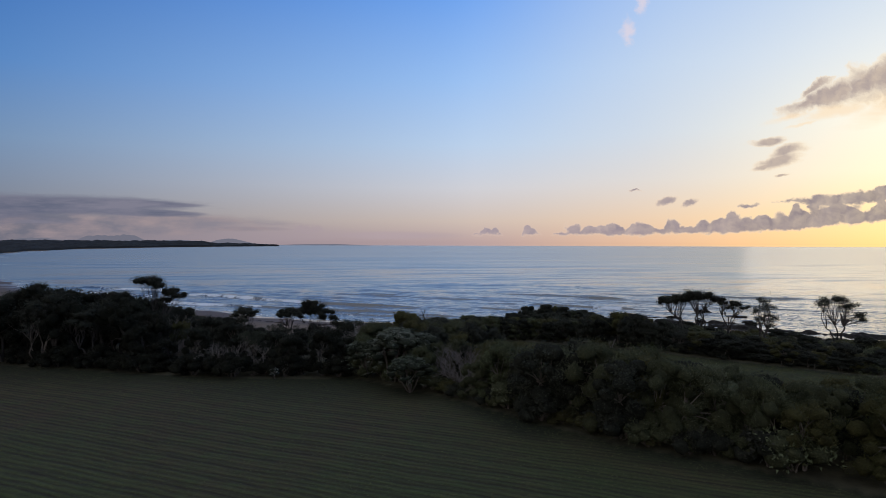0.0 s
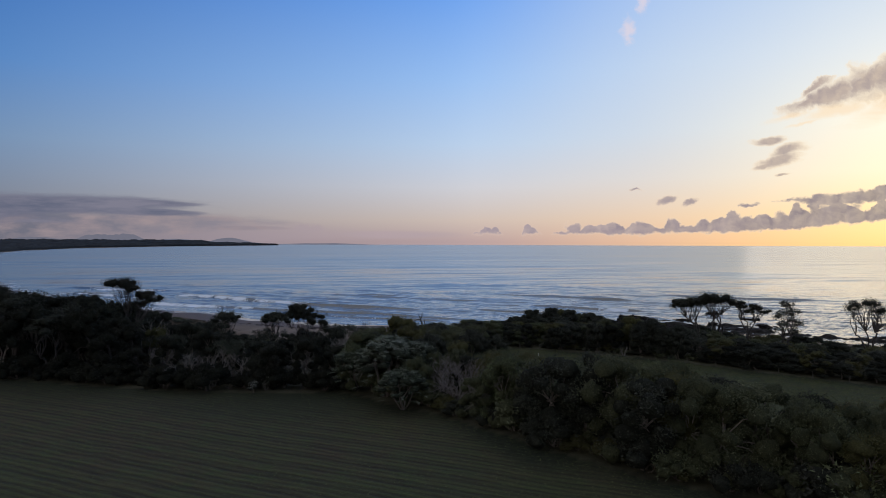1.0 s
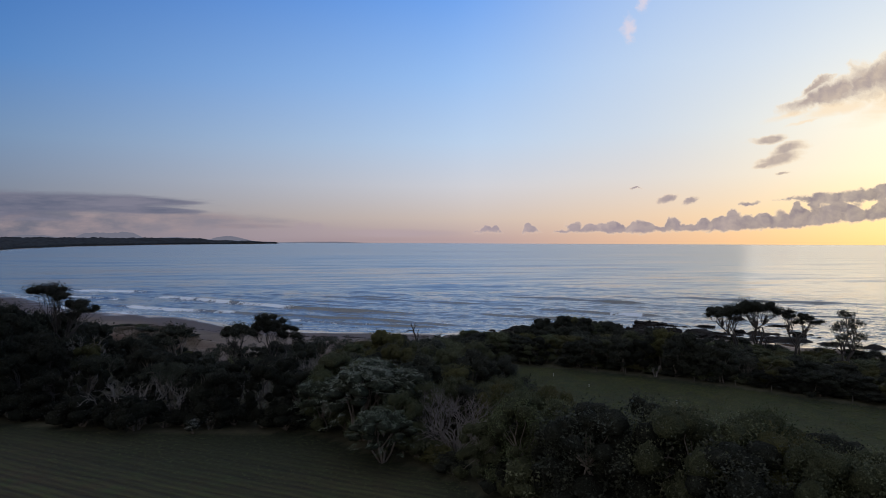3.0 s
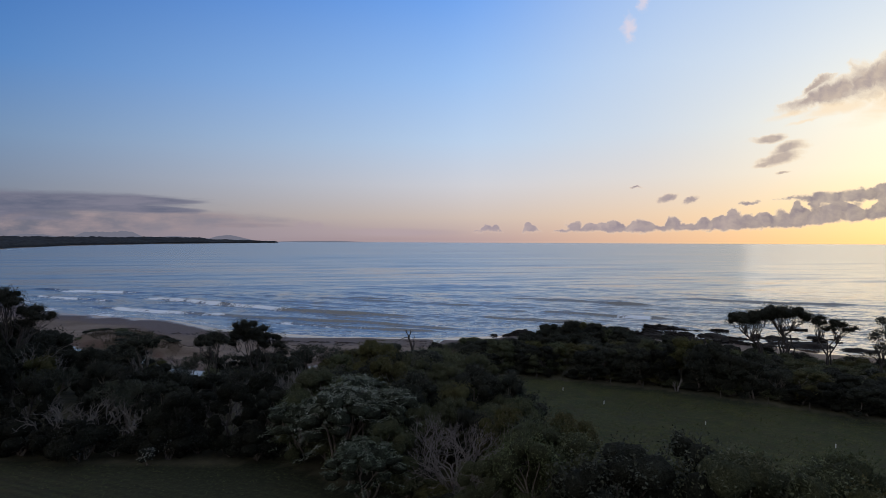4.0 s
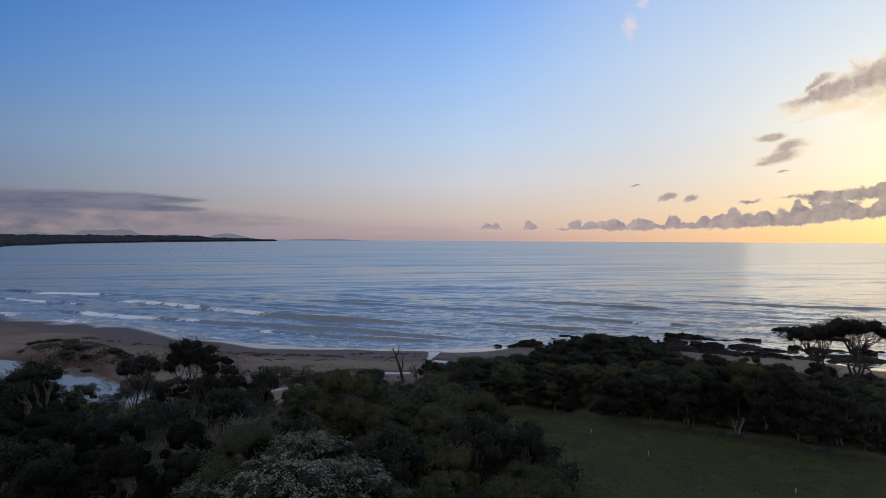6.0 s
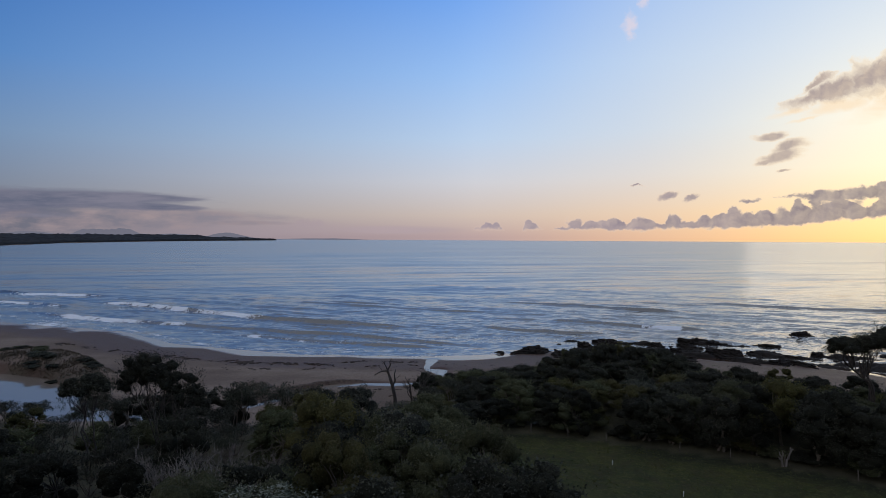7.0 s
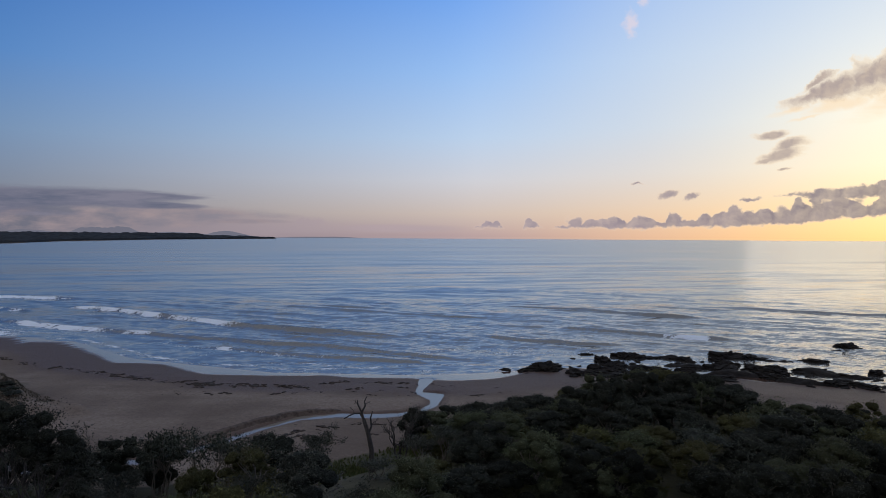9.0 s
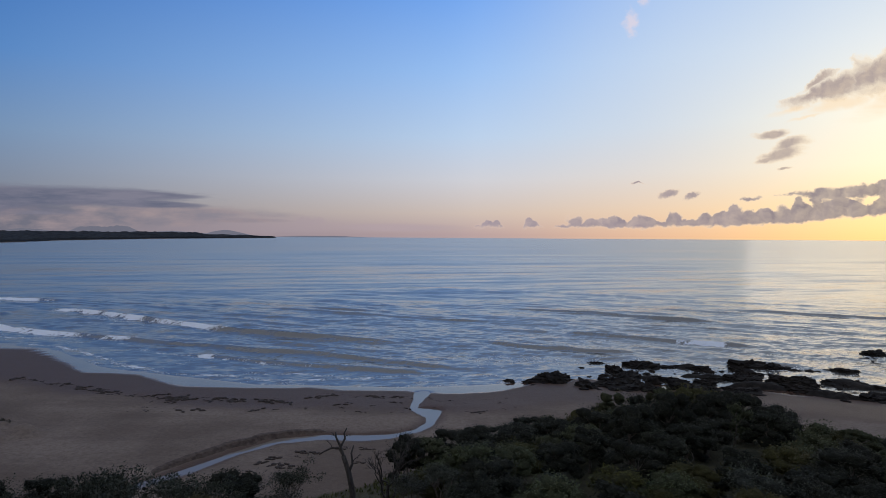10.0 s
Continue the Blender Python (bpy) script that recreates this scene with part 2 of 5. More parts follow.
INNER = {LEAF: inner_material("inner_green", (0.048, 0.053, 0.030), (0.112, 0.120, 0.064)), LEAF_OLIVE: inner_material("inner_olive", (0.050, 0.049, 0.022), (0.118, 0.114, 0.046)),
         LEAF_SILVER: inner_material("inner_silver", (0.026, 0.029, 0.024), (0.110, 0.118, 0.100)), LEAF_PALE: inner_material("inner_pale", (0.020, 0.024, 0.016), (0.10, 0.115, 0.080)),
         LEAF_SHADED: inner_material("inner_deep", (0.010, 0.011, 0.008), (0.032, 0.034, 0.024)),
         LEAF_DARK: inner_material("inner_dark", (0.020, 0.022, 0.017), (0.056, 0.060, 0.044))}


def bark_material(name, dark, light):
    m, n = material(name)
    at = n.add("ShaderNodeTexCoord", out=3)
    big, small = n.noise(at, 1.3), n.noise(n.vmath("MULTIPLY", at, (1, 1, 0.2)), 14.0)
    finish(n, n.mix(n.span(n.math("ADD", n.math("MULTIPLY", big, 0.5), n.math("MULTIPLY", small, 0.5)), 0.35, 0.65), dark, light), 0.9, small, 0.6, 0.02)
    return m


BARK = bark_material("bark_grey", (0.06, 0.05, 0.042), (0.20, 0.175, 0.15))
BARK_DEAD = bark_material("bark_bleached", (0.085, 0.076, 0.070), (0.22, 0.20, 0.185))
TWIG = bark_material("twig_grey", (0.10, 0.088, 0.085), (0.22, 0.195, 0.19))
BARK_DARK = bark_material("bark_dark", (0.025, 0.022, 0.02), (0.075, 0.066, 0.06))


def build_ground_material():
    m, n = material("coastal_ground")
    at = n.add("ShaderNodeTexCoord", out=3)

    def mask(name):
        a = n.tree.nodes.new("ShaderNodeAttribute")
        a.attribute_name = name
        return a.outputs["Fac"]

    big, mid, small = n.noise(at, 0.05, 5), n.noise(at, 0.45, 6, 0.7), n.noise(at, 2.6, 6, 0.75)
    # sown rows of the near field, combed grass of the far one
    turned = n.add("ShaderNodeMapping", at, None, (0, 0, radians(22)), (1, 1, 1))
    wob = n.vmath("ADD", turned, n.vmath("MULTIPLY", n.add("ShaderNodeCombineXYZ", 0.0, n.math("SUBTRACT", n.noise(at, 0.08, 3), 0.5), 0.0), (0, 1.2, 0)))
    s = n.tree.nodes.new("ShaderNodeSeparateXYZ")
    n.put(s.inputs[0], wob)
    wave = n.math("SINE", n.math("MULTIPLY", s.outputs[1], 2 * math.pi / 2.9))
    thin = n.math("SINE", n.math("MULTIPLY", s.outputs[1], 2 * math.pi / 0.97))
    long_grain = n.noise(n.vmath("MULTIPLY", turned, (0.12, 1.0, 1.0)), 3.0, 4)
    rows = n.math("ADD", n.math("MULTIPLY", n.math("MULTIPLY", wave, n.span(n.noise(at, 0.09, 3), 0.35, 0.65, 0.25, 1.0)), 0.26), n.math("MULTIPLY", thin, 0.30))
    rows = n.math("ADD", rows, n.math("MULTIPLY", n.math("SUBTRACT", long_grain, 0.5), 1.5))
    grass = n.mix(n.span(big, 0.38, 0.62), (0.060, 0.058, 0.023), (0.074, 0.052, 0.029))
    grass = n.mix(n.span(mid, 0.4, 0.7), grass, (0.052, 0.072, 0.024))
    grass = n.mix(n.span(small, 0.5, 0.75), grass, (0.090, 0.080, 0.040))
    place = n.tree.nodes.new("ShaderNodeSeparateXYZ")
    n.put(place.inputs[0], at)
    lush = n.math("MULTIPLY", n.span(n.math("ADD", place.outputs[1], n.math("MULTIPLY", big, 40.0)), 100.0, 62.0), 0.75)
    grass = n.mix(lush, grass, n.mix(n.span(small, 0.4, 0.65), (0.034, 0.060, 0.016), (0.085, 0.115, 0.038)))
    sown = n.mix(n.span(rows, -0.8, 0.7), (0.018, 0.015, 0.011), grass)
    fresh = n.mix(n.span(mid, 0.35, 0.65), (0.019, 0.030, 0.006), (0.054, 0.056, 0.013))
    fresh = n.mix(n.span(long_grain, 0.42, 0.6), n.mix(0.5, fresh, (0.024, 0.028, 0.012)), fresh)
    fresh = n.mix(n.span(small, 0.52, 0.7), fresh, (0.084, 0.082, 0.030))
    fresh = n.mix(n.math("MULTIPLY", n.span(n.noise(at, 0.8, 5, 0.75), 0.46, 0.62), 0.6), fresh, (0.034, 0.028, 0.014))
    # strip along the trees: dark soil, with the trees' shade painted in
    shaded_verge = n.mix(n.span(small, 0.48, 0.68), (0.014, 0.017, 0.009), (0.042, 0.048, 0.020))
    grass = n.mix(mask("rows"), shaded_verge, sown)
    grass = n.mix(mask("fresh"), grass, fresh)
    litter = n.mix(n.span(mid, 0.35, 0.65), (0.040, 0.038, 0.024), (0.076, 0.070, 0.042))
    tracks = n.noise(at, 1.9, 6, 0.75)
    sand = n.mix(n.span(big, 0.36, 0.62, smooth=True), (0.132, 0.100, 0.080), (0.212, 0.168, 0.138))
    # footprints drawn as dark dots: shade of their hollows, put into the colour
    pit_shade = n.add("ShaderNodeTexVoronoi", n.vmath("ADD", at, n.vmath("MULTIPLY", n.add("ShaderNodeCombineXYZ", tracks, mid, 0.0), (0.8, 0.8, 0.0))), None, 1.1)
    sand = n.mix(n.span(tracks, 0.38, 0.58), n.mix(0.5, sand, (0.095, 0.068, 0.054)), sand)
    sand = n.mix(n.span(pit_shade, 0.10, 0.30, 0.36, 0.0), sand, (0.085, 0.062, 0.050))
    sand = n.mix(n.span(n.noise(n.vmath("MULTIPLY", at, (0.35, 1.0, 1.0)), 0.16, 6, 0.7), 0.50, 0.66, 0.0, 0.55), sand, (0.105, 0.078, 0.062))
    wet = mask("wet")
    sand = n.mix(wet, sand, (0.082, 0.050, 0.037))
    base = n.mix(mask("grass"), litter, grass)
    base = n.mix(mask("sand"), base, sand)
    relief = n.math("ADD", n.math("MULTIPLY", small, 0.5), n.math("ADD", n.math("MULTIPLY", tracks, 0.5), n.math("MULTIPLY", n.math("MULTIPLY", rows, mask("rows")), 0.7)))
    film = mask("film")
    relief = n.math("MULTIPLY", relief, n.span(film, 0, 1, 1.0, 0.05))
    rough = n.math("MULTIPLY", n.span(wet, 0, 1, 0.92, 0.6), n.span(film, 0, 1, 1.0, 0.12))
    finish(n, base, rough, relief, 0.7, 0.16, spec=n.span(film, 0, 1, 0.2, 0.6))
    return m


GROUND = build_ground_material()


def build_sea_material():
    m, n = material("sea_water")
    at = n.add("ShaderNodeTexCoord", out=3)

    def mask(name):
        a = n.tree.nodes.new("ShaderNodeAttribute")
        a.attribute_name = name
        return a.outputs["Fac"]

    lean = n.add("ShaderNodeMapping", at, None, (0, 0, radians(-14)), (1, 1, 1))
    xyz = n.tree.nodes.new("ShaderNodeSeparateXYZ")
    n.put(xyz.inputs[0], at)
    out = xyz.outputs[1]                              # metres offshore, more or less

    def ripples(scale, stretch, detail, rough):
        """Slopes of wavelets that run along the coast."""
        q = n.tree.nodes.new("ShaderNodeTexNoise")
        n.put(q.inputs["Vector"], n.vmath("MULTIPLY", lean, (1.0 / stretch, 1.0, 1.0)))
        q.inputs["Scale"].default_value, q.inputs["Detail"].default_value, q.inputs["Roughness"].default_value = scale, detail, rough
        return n.vmath("SUBTRACT", q.outputs["Color"], (0.5, 0.5, 0.5))

    # short chop near the beach, longer and longer swell further out
    layers = [(1.20, 2.4, 1.15, 205, 340), (0.50, 3.2, 0.75, 215, 440), (0.20, 4.5, 0.50, 240, 680), (0.060, 7.0, 0.50, 420, 1150), (0.016, 9.0, 0.26, 800, 2600), (0.005, 10.0, 0.13, 1600, 9000)]
    tilt = None
    for k, (scale, stretch, strong, a0, a1) in enumerate(layers):
        fade = n.span(out, a0, a1, strong, 0.0)
        if k > 2:
            fade = n.math("MULTIPLY", fade, n.span(out, a0 * 0.45, a0, 0.25, 1.0))
        r = n.vmath("MULTIPLY", ripples(scale, stretch, 3.0, 0.6), n.add("ShaderNodeCombineXYZ", n.math("MULTIPLY", fade, 0.35), fade, 0.0))
        tilt = r if tilt is None else n.vmath("ADD", tilt, r)
    patch = n.noise(n.vmath("MULTIPLY", at, (0.22, 1, 1)), 0.012, 5, 0.6)
    tilt = n.vmath("MULTIPLY", tilt, n.add("ShaderNodeCombineXYZ", n.span(patch, 0.3, 0.7, 0.6, 1.3), n.span(patch, 0.3, 0.7, 0.6, 1.3), 0.0))
    still = n.span(mask("shoal"), 0.3, 1.0, 1.0, 0.6)
    tilt = n.vmath("MULTIPLY", tilt, n.add("ShaderNodeCombineXYZ", still, still, 0.0))
    # constant lean towards the land, added so the water mirrors higher, brighter sky
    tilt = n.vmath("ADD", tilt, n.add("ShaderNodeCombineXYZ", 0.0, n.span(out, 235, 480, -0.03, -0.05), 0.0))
    # foam: lacy away from the lip, dense on it
    lace = n.noise(n.vmath("MULTIPLY", lean, (0.6, 1.2, 1)), 0.50, 6, 0.72)
    strands = n.noise(at, 1.9, 5, 0.7)
    grain = n.math("SUBTRACT", n.math("ADD", n.math("MULTIPLY", lace, 0.6), n.math("MULTIPLY", strands, 0.4)), 0.5)
    foam = n.span(n.math("ADD", mask("foam"), n.math("MULTIPLY", grain, 3.2)), 0.50, 0.72, smooth=True)
    foam = n.math("MULTIPLY", foam, n.span(mask("foam"), 0.03, 0.2))
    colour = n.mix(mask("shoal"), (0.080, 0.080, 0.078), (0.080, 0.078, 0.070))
    colour = n.mix(foam, colour, (0.70, 0.76, 0.84))
    geo = n.tree.nodes.new("ShaderNodeNewGeometry")
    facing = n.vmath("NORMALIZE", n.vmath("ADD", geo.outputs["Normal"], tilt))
    rough = n.math("MAXIMUM", n.span(foam, 0, 1, 0.0, 0.9), n.span(out, 215, 1200, 0.17, 0.21))
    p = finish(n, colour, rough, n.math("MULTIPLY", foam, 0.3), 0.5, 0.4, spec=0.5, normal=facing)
    p.inputs["IOR"].default_value = 2.2
    return m


SEA = build_sea_material()


def build_pool_material():
    m, n = material("creek_water")
    at = n.add("ShaderNodeTexCoord", out=3)
    p = finish(n, (0.19, 0.16, 0.135), 0.06, n.noise(at, 2.0, 3), 0.04, 0.05, spec=0.5)
    p.inputs["IOR"].default_value = 1.33
    return m


POOL = build_pool_material()


def build_rock_material():
    m, n = material("wet_dark_rock")
    at = n.add("ShaderNodeTexCoord", out=3)
    a, b = n.noise(at, 0.7, 6, 0.65), n.noise(at, 6.0, 5, 0.6)
    finish(n, n.mix(n.span(a, 0.35, 0.65), (0.010, 0.009, 0.009), (0.030, 0.026, 0.023)), n.span(b, 0.3, 0.7, 0.7, 1.0), n.math("ADD", a, n.math("MULTIPLY", b, 0.4)), 0.9, 0.25, spec=0.12)
    return m


ROCK = build_rock_material()


def plain(name, a, b, scale=3.0, rough=0.8):
    m, n = material(name)
    g = n.noise(n.add("ShaderNodeTexCoord", out=3), scale, 5)
    finish(n, n.mix(n.span(g, 0.35, 0.65), a, b), rough, g, 0.4, 0.03)
    return m


WEED = plain("dried_seaweed", (0.018, 0.012, 0.009), (0.05, 0.034, 0.024), 8.0)
POST = plain("weathered_timber", (0.05, 0.045, 0.04), (0.13, 0.115, 0.10), 9.0)
GUARD = plain("white_plastic", (0.62, 0.62, 0.60), (0.78, 0.78, 0.76), 9.0, 0.5)
FAR_WOOD = plain("far_forest", (0.005, 0.007, 0.010), (0.010, 0.012, 0.016), 0.02, 1.0)


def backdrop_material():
    """Hills many kilometres off; the haze of the air is painted as glow."""
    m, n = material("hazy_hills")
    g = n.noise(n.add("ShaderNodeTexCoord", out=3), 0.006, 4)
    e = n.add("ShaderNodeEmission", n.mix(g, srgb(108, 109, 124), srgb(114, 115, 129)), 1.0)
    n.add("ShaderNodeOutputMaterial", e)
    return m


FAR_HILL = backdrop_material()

# ------------------------------------------------------------------ helpers


def mesh_object(name, verts, faces, mat, parent=None, label="", smooth=False):
    me = bpy.data.meshes.new(name)
    me.from_pydata([tuple(v) for v in verts], [], [tuple(f) for f in faces])
    me.materials.append(mat)
    if smooth:
        me.polygons.foreach_set("use_smooth", [True] * len(me.polygons))
    ob = new(name, me)
    if parent is not None:
        ob.parent = parent
    if label:
        tagged(ob, label)
    return ob


def grid_mesh(name, xs, ys, z, mat, keep=None, attributes=()):
    """A sheet over the lines xs and ys with heights z[y, x]."""
    nx, ny = len(xs), len(ys)
    X, Y = np.meshgrid(xs, ys)
    co = np.stack([X, Y, z], -1).reshape(-1, 3)
    i = (np.arange(ny - 1)[:, None] * nx + np.arange(nx - 1)[None]).ravel()
    quads = np.stack([i, i + 1, i + nx + 1, i + nx], 1)
    if keep is not None:
        quads = quads[keep.ravel()[quads].any(1)]
        used = np.unique(quads)
        back = np.full(nx * ny, -1)
        back[used] = np.arange(len(used))
        quads, co = back[quads], co[used]
    else:
        used = np.arange(nx * ny)
    me = bpy.data.meshes.new(name)
    me.vertices.add(len(co))
    me.vertices.foreach_set("co", co.ravel())
    me.loops.add(quads.size)
    me.loops.foreach_set("vertex_index", quads.ravel())
    me.polygons.add(len(quads))
    me.polygons.foreach_set("loop_start", np.arange(0, quads.size, 4))
    me.polygons.foreach_set("use_smooth", np.ones(len(quads), bool))
    me.update(calc_edges=True)
    for key, value in attributes:
        me.attributes.new(key, "FLOAT", "POINT").data.foreach_set("value", value.ravel()[used].astype(np.float32))
    me.materials.append(mat)
    return new(name, me)


def step(v, a, b):
    q = np.clip((v - a) / (b - a), 0, 1)
    return q * q * (3 - 2 * q)


def soft_noise(x, y, size, seed=0):
    """Smooth value noise from -1 to 1."""
    r = np.random.RandomState(seed)
    table = r.rand(64, 64) * 2 - 1
    fx, fy = np.asarray(x) / size + 1000, np.asarray(y) / size + 1000
    ix, iy = np.floor(fx).astype(int), np.floor(fy).astype(int)
    tx, ty = fx - ix, fy - iy
    tx, ty = tx * tx * (3 - 2 * tx), ty * ty * (3 - 2 * ty)
    g = lambda a, b: table[a % 64, b % 64]
    return (g(ix, iy) * (1 - tx) + g(ix + 1, iy) * tx) * (1 - ty) + (g(ix, iy + 1) * (1 - tx) + g(ix + 1, iy + 1) * tx) * ty


def line_distance(x, y, pts):
    """Distance to a polyline and the share of its length at the nearest point."""
    best, share = np.full(np.shape(x), 1e9), np.zeros(np.shape(x))
    seg = [math.dist(a, b) for a, b in zip(pts, pts[1:])]
    run, total = 0.0, sum(seg)
    for (ax, ay), (bx, by), ln in zip(pts, pts[1:], seg):
        dx, dy = bx - ax, by - ay
        q = np.clip(((x - ax) * dx + (y - ay) * dy) / (dx * dx + dy * dy), 0, 1)
        dd = np.hypot(x - ax - q * dx, y - ay - q * dy)
        near = dd < best
        best = np.where(near, dd, best)
        share = np.where(near, (run + q * ln) / total, share)
        run += ln
    return best, share


def inside(x, y, pts):
    x, y = np.asarray(x, float), np.asarray(y, float)
    odd = np.zeros(x.shape, bool)
    for (ax, ay), (bx, by) in zip(pts, pts[1:] + pts[:1]):
        if ay != by:
            odd ^= ((ay > y) != (by > y)) & (x < (bx - ax) * (y - ay) / (by - ay) + ax)
    return odd


def spread(a, b, fine, far_a, far_b, grow=1.13):
    """Grid lines: even from a to b, then wider and wider."""
    core = list(np.arange(a, b + fine / 2, fine))
    s, q, up, down = fine, b, [], []
    while q < far_b:
        s *= grow
        q += s
        up.append(min(q, far_b))
    s, q = fine, a
    while q > far_a:
        s *= grow
        q -= s
        down.append(max(q, far_a))
    return np.array(down[::-1] + core + up)


# ------------------------------------------------------------------ the plan of the coast
SHORE = [(4700, -1400), (1500, -450), (400, 20), (150, 148), (115, 173), (100, 185), (84, 199), (66, 208), (42, 210), (31, 214), (19, 211), (0, 206), (-19, 208), (-32, 208),
         (-49, 214), (-72, 223), (-95, 242), (-104, 245), (-146, 260), (-185, 296), (-250, 352), (-420, 545), (-640, 835), (-897, 1212),
         (-1107, 1619), (-1264, 2111), (-1284, 2809), (-1000, 3800), (-1060, 3900), (-1700, 4100), (-4700, 4300)]
LAND = SHORE + [(-4700, -4700), (4700, -4700)]
SCRUB = [(-4700, 300), (-300, 190), (-130, 158), (-60, 156), (-30, 154), (-14, 159), (-7, 163), (0, 169), (5, 177), (18, 184), (32, 190), (44, 192), (50, 182), (60, 176), (75, 169), (90, 159), (105, 147), (130, 124), (300, 10), (4700, -1600)]
CREEK = [(-120, 190), (-96, 184), (-76, 178), (-64, 169), (-54, 162), (-43, 160), (-32, 163), (-26, 169.5), (-22, 176), (-18, 180.6), (-12.5, 182.4), (-7, 182.2),
         (-3.2, 183.2), (0.2, 185.6), (1.9, 189), (2.2, 192), (1.7, 195), (-0.9, 197.3), (-0.7, 200.5), (0.2, 207)]
FIELD_EDGE = [(-140, 122), (-81, 110), (-58, 105), (-36, 100), (-15, 101), (1, 88), (15, 73), (20, 68), (30, 62), (36, 57), (60, 40), (90, 15)]
FIELD_ONE = FIELD_EDGE + [(90, -200), (-140, -200)]
FIELD_TWO = [(3, 138), (13, 140), (21, 137), (28, 134), (37, 130), (47, 123), (55, 117), (76, 102), (120, 75), (110, 35), (70, 53), (44, 69), (27, 82), (17, 93), (11, 105), (9, 118), (4, 133)]


CREEK_HALF = [9, 8, 7, 6, 3.6, 0.9, 0.5, 0.4, 0.35, 0.55, 0.7, 0.9, 0.4, 0.25, 0.3, 0.6, 1.6, 0.4, 0.4, 0.9]
CREEK_SHARE = np.cumsum([0] + [math.dist(a, b) for a, b in zip(CREEK, CREEK[1:])])
CREEK_SHARE = CREEK_SHARE / CREEK_SHARE[-1]


def creek_half(share):
    """Half the width of the creek, from the lagoon to its mouth."""
    return np.interp(share, CREEK_SHARE, CREEK_HALF)


def creek_level(share):
    return np.interp(share, [0, 0.6, 0.85, 1.0], [0.95, 0.85, 0.55, 0.10])


def shore_offset(x, y):
    """Metres inland from the water's edge, below zero in the sea."""
    dd, _ = line_distance(x, y, SHORE)
    return np.where(inside(x, y, LAND), dd, -dd) + 4.6


def scrub_offset(x, y):
    return np.interp(x, [p[0] for p in SCRUB], [p[1] for p in SCRUB]) - y


def dune_reach(x, y):
    """0 on the spine of the dune by the lagoon, 1 at its foot."""
    a, b = -0.8 * (x + 78) + 0.6 * (y - 191), 0.6 * (x + 78) + 0.8 * (y - 191)
    return np.hypot(a / 22, b / 8.5)


def ground_height(x, y):
    x, y = np.asarray(x, float), np.asarray(y, float)
    d = shore_offset(x, y) + 0.8 * soft_noise(x, y, 9, 3)
    z = np.interp(d, [-200, -60, -12, 0, 6, 22, 46, 86], [-6, -4, -0.9, 0.04, 0.26, 1.0, 1.45, 1.7])
    e = scrub_offset(x, y)
    near = step(e, 0, np.where(x < -15, 42, 24)) * step(d, 20, 60)
    z = z + near * (5.5 - z)
    # grown-over dune by the lagoon
    r = dune_reach(x, y) + 0.16 * soft_noise(x, y, 5, 8)
    z = z + 2.3 * step(1.05 - r, 0.0, 0.30)
    r = np.hypot((x + 56) / 6, (y - 181) / 3.2) + 0.2 * soft_noise(x, y, 4, 9)
    z = z + 0.9 * step(1.05 - r, 0.0, 0.35)
    z = z + step(1.1 - r, 0.0, 0.3) * (0.55 * soft_noise(x, y, 2.6, 18) + 0.3 * soft_noise(x, y, 1.4, 29))
    # higher wooded land behind the bay
    z = z + 9.0 * step(d, 90, 300) * step(np.hypot(x, y), 600, 1200)
    z = z + 0.05 * soft_noise(x, y, 3, 5) * step(d, 2, 12) + 0.10 * soft_noise(x, y, 11, 6) * step(d, 6, 20)
    # bank cut by the creek on its seaward side
    cut_y = np.interp(x, [-43, -32, -26, -22, -17, -12, -7], [160, 163, 169.5, 176, 180.4, 182.6, 182.4])
    past = y - cut_y - 0.5 + 0.5 * soft_noise(x, y, 3, 19)
    z = z + 0.8 * step(past, 0.2, 1.0) * step(-past, -9, -2) * step(x, -40, -30) * step(-x, 8, 14)
    # creek bed
    cd, share = line_distance(x, y, CREEK)
    bed = creek_level(share) - 0.22
    bank = step(cd - creek_half(share) - 0.15 * soft_noise(x, y, 2.0, 4), -0.25, 0.9)
    low = creek_level(share) + 0.16 + np.clip(cd - creek_half(share), 0, 99) * 0.05
    z = np.where(cd < 14, np.minimum(z, low + np.clip(z - low, 0, 99) * step(cd, 2, 14)), z)
    z = np.where(cd < creek_half(share) + 2, bed + (np.maximum(z, bed) - bed) * bank, z)
    return z


def height_at(x, y):
    return float(ground_height(np.array([x]), np.array([y]))[0])


# ------------------------------------------------------------------ ground
gx = spread(-112, 112, 0.8, -4700, 4700)
gy = np.concatenate([spread(30, 150, 1.2, -4000, 150), spread(150.8, 226, 0.7, 150.8, 4500)])
gy = np.unique(np.round(gy, 3))
GX, GY = np.meshgrid(gx, gy)
gz = ground_height(GX, GY)
g_off, g_scrub = shore_offset(GX, GY), scrub_offset(GX, GY)
g_off2 = g_off + 0.8 * soft_noise(GX, GY, 14, 11) + 0.4 * soft_noise(GX, GY, 4, 12) + 2.0 * soft_noise(GX, GX * 0, 15, 27) * step(-g_off, -12, -7)
g_creek, g_share = line_distance(GX, GY, CREEK)
in_one, in_two = inside(GX, GY, FIELD_ONE), inside(GX, GY, FIELD_TWO)
m_grass = (in_one | in_two).astype(float)
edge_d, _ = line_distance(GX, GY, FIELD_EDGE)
# wider to the left, for the tree shade painted along the wood
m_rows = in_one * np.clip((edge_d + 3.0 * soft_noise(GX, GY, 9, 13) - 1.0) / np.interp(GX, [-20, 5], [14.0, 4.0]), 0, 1)
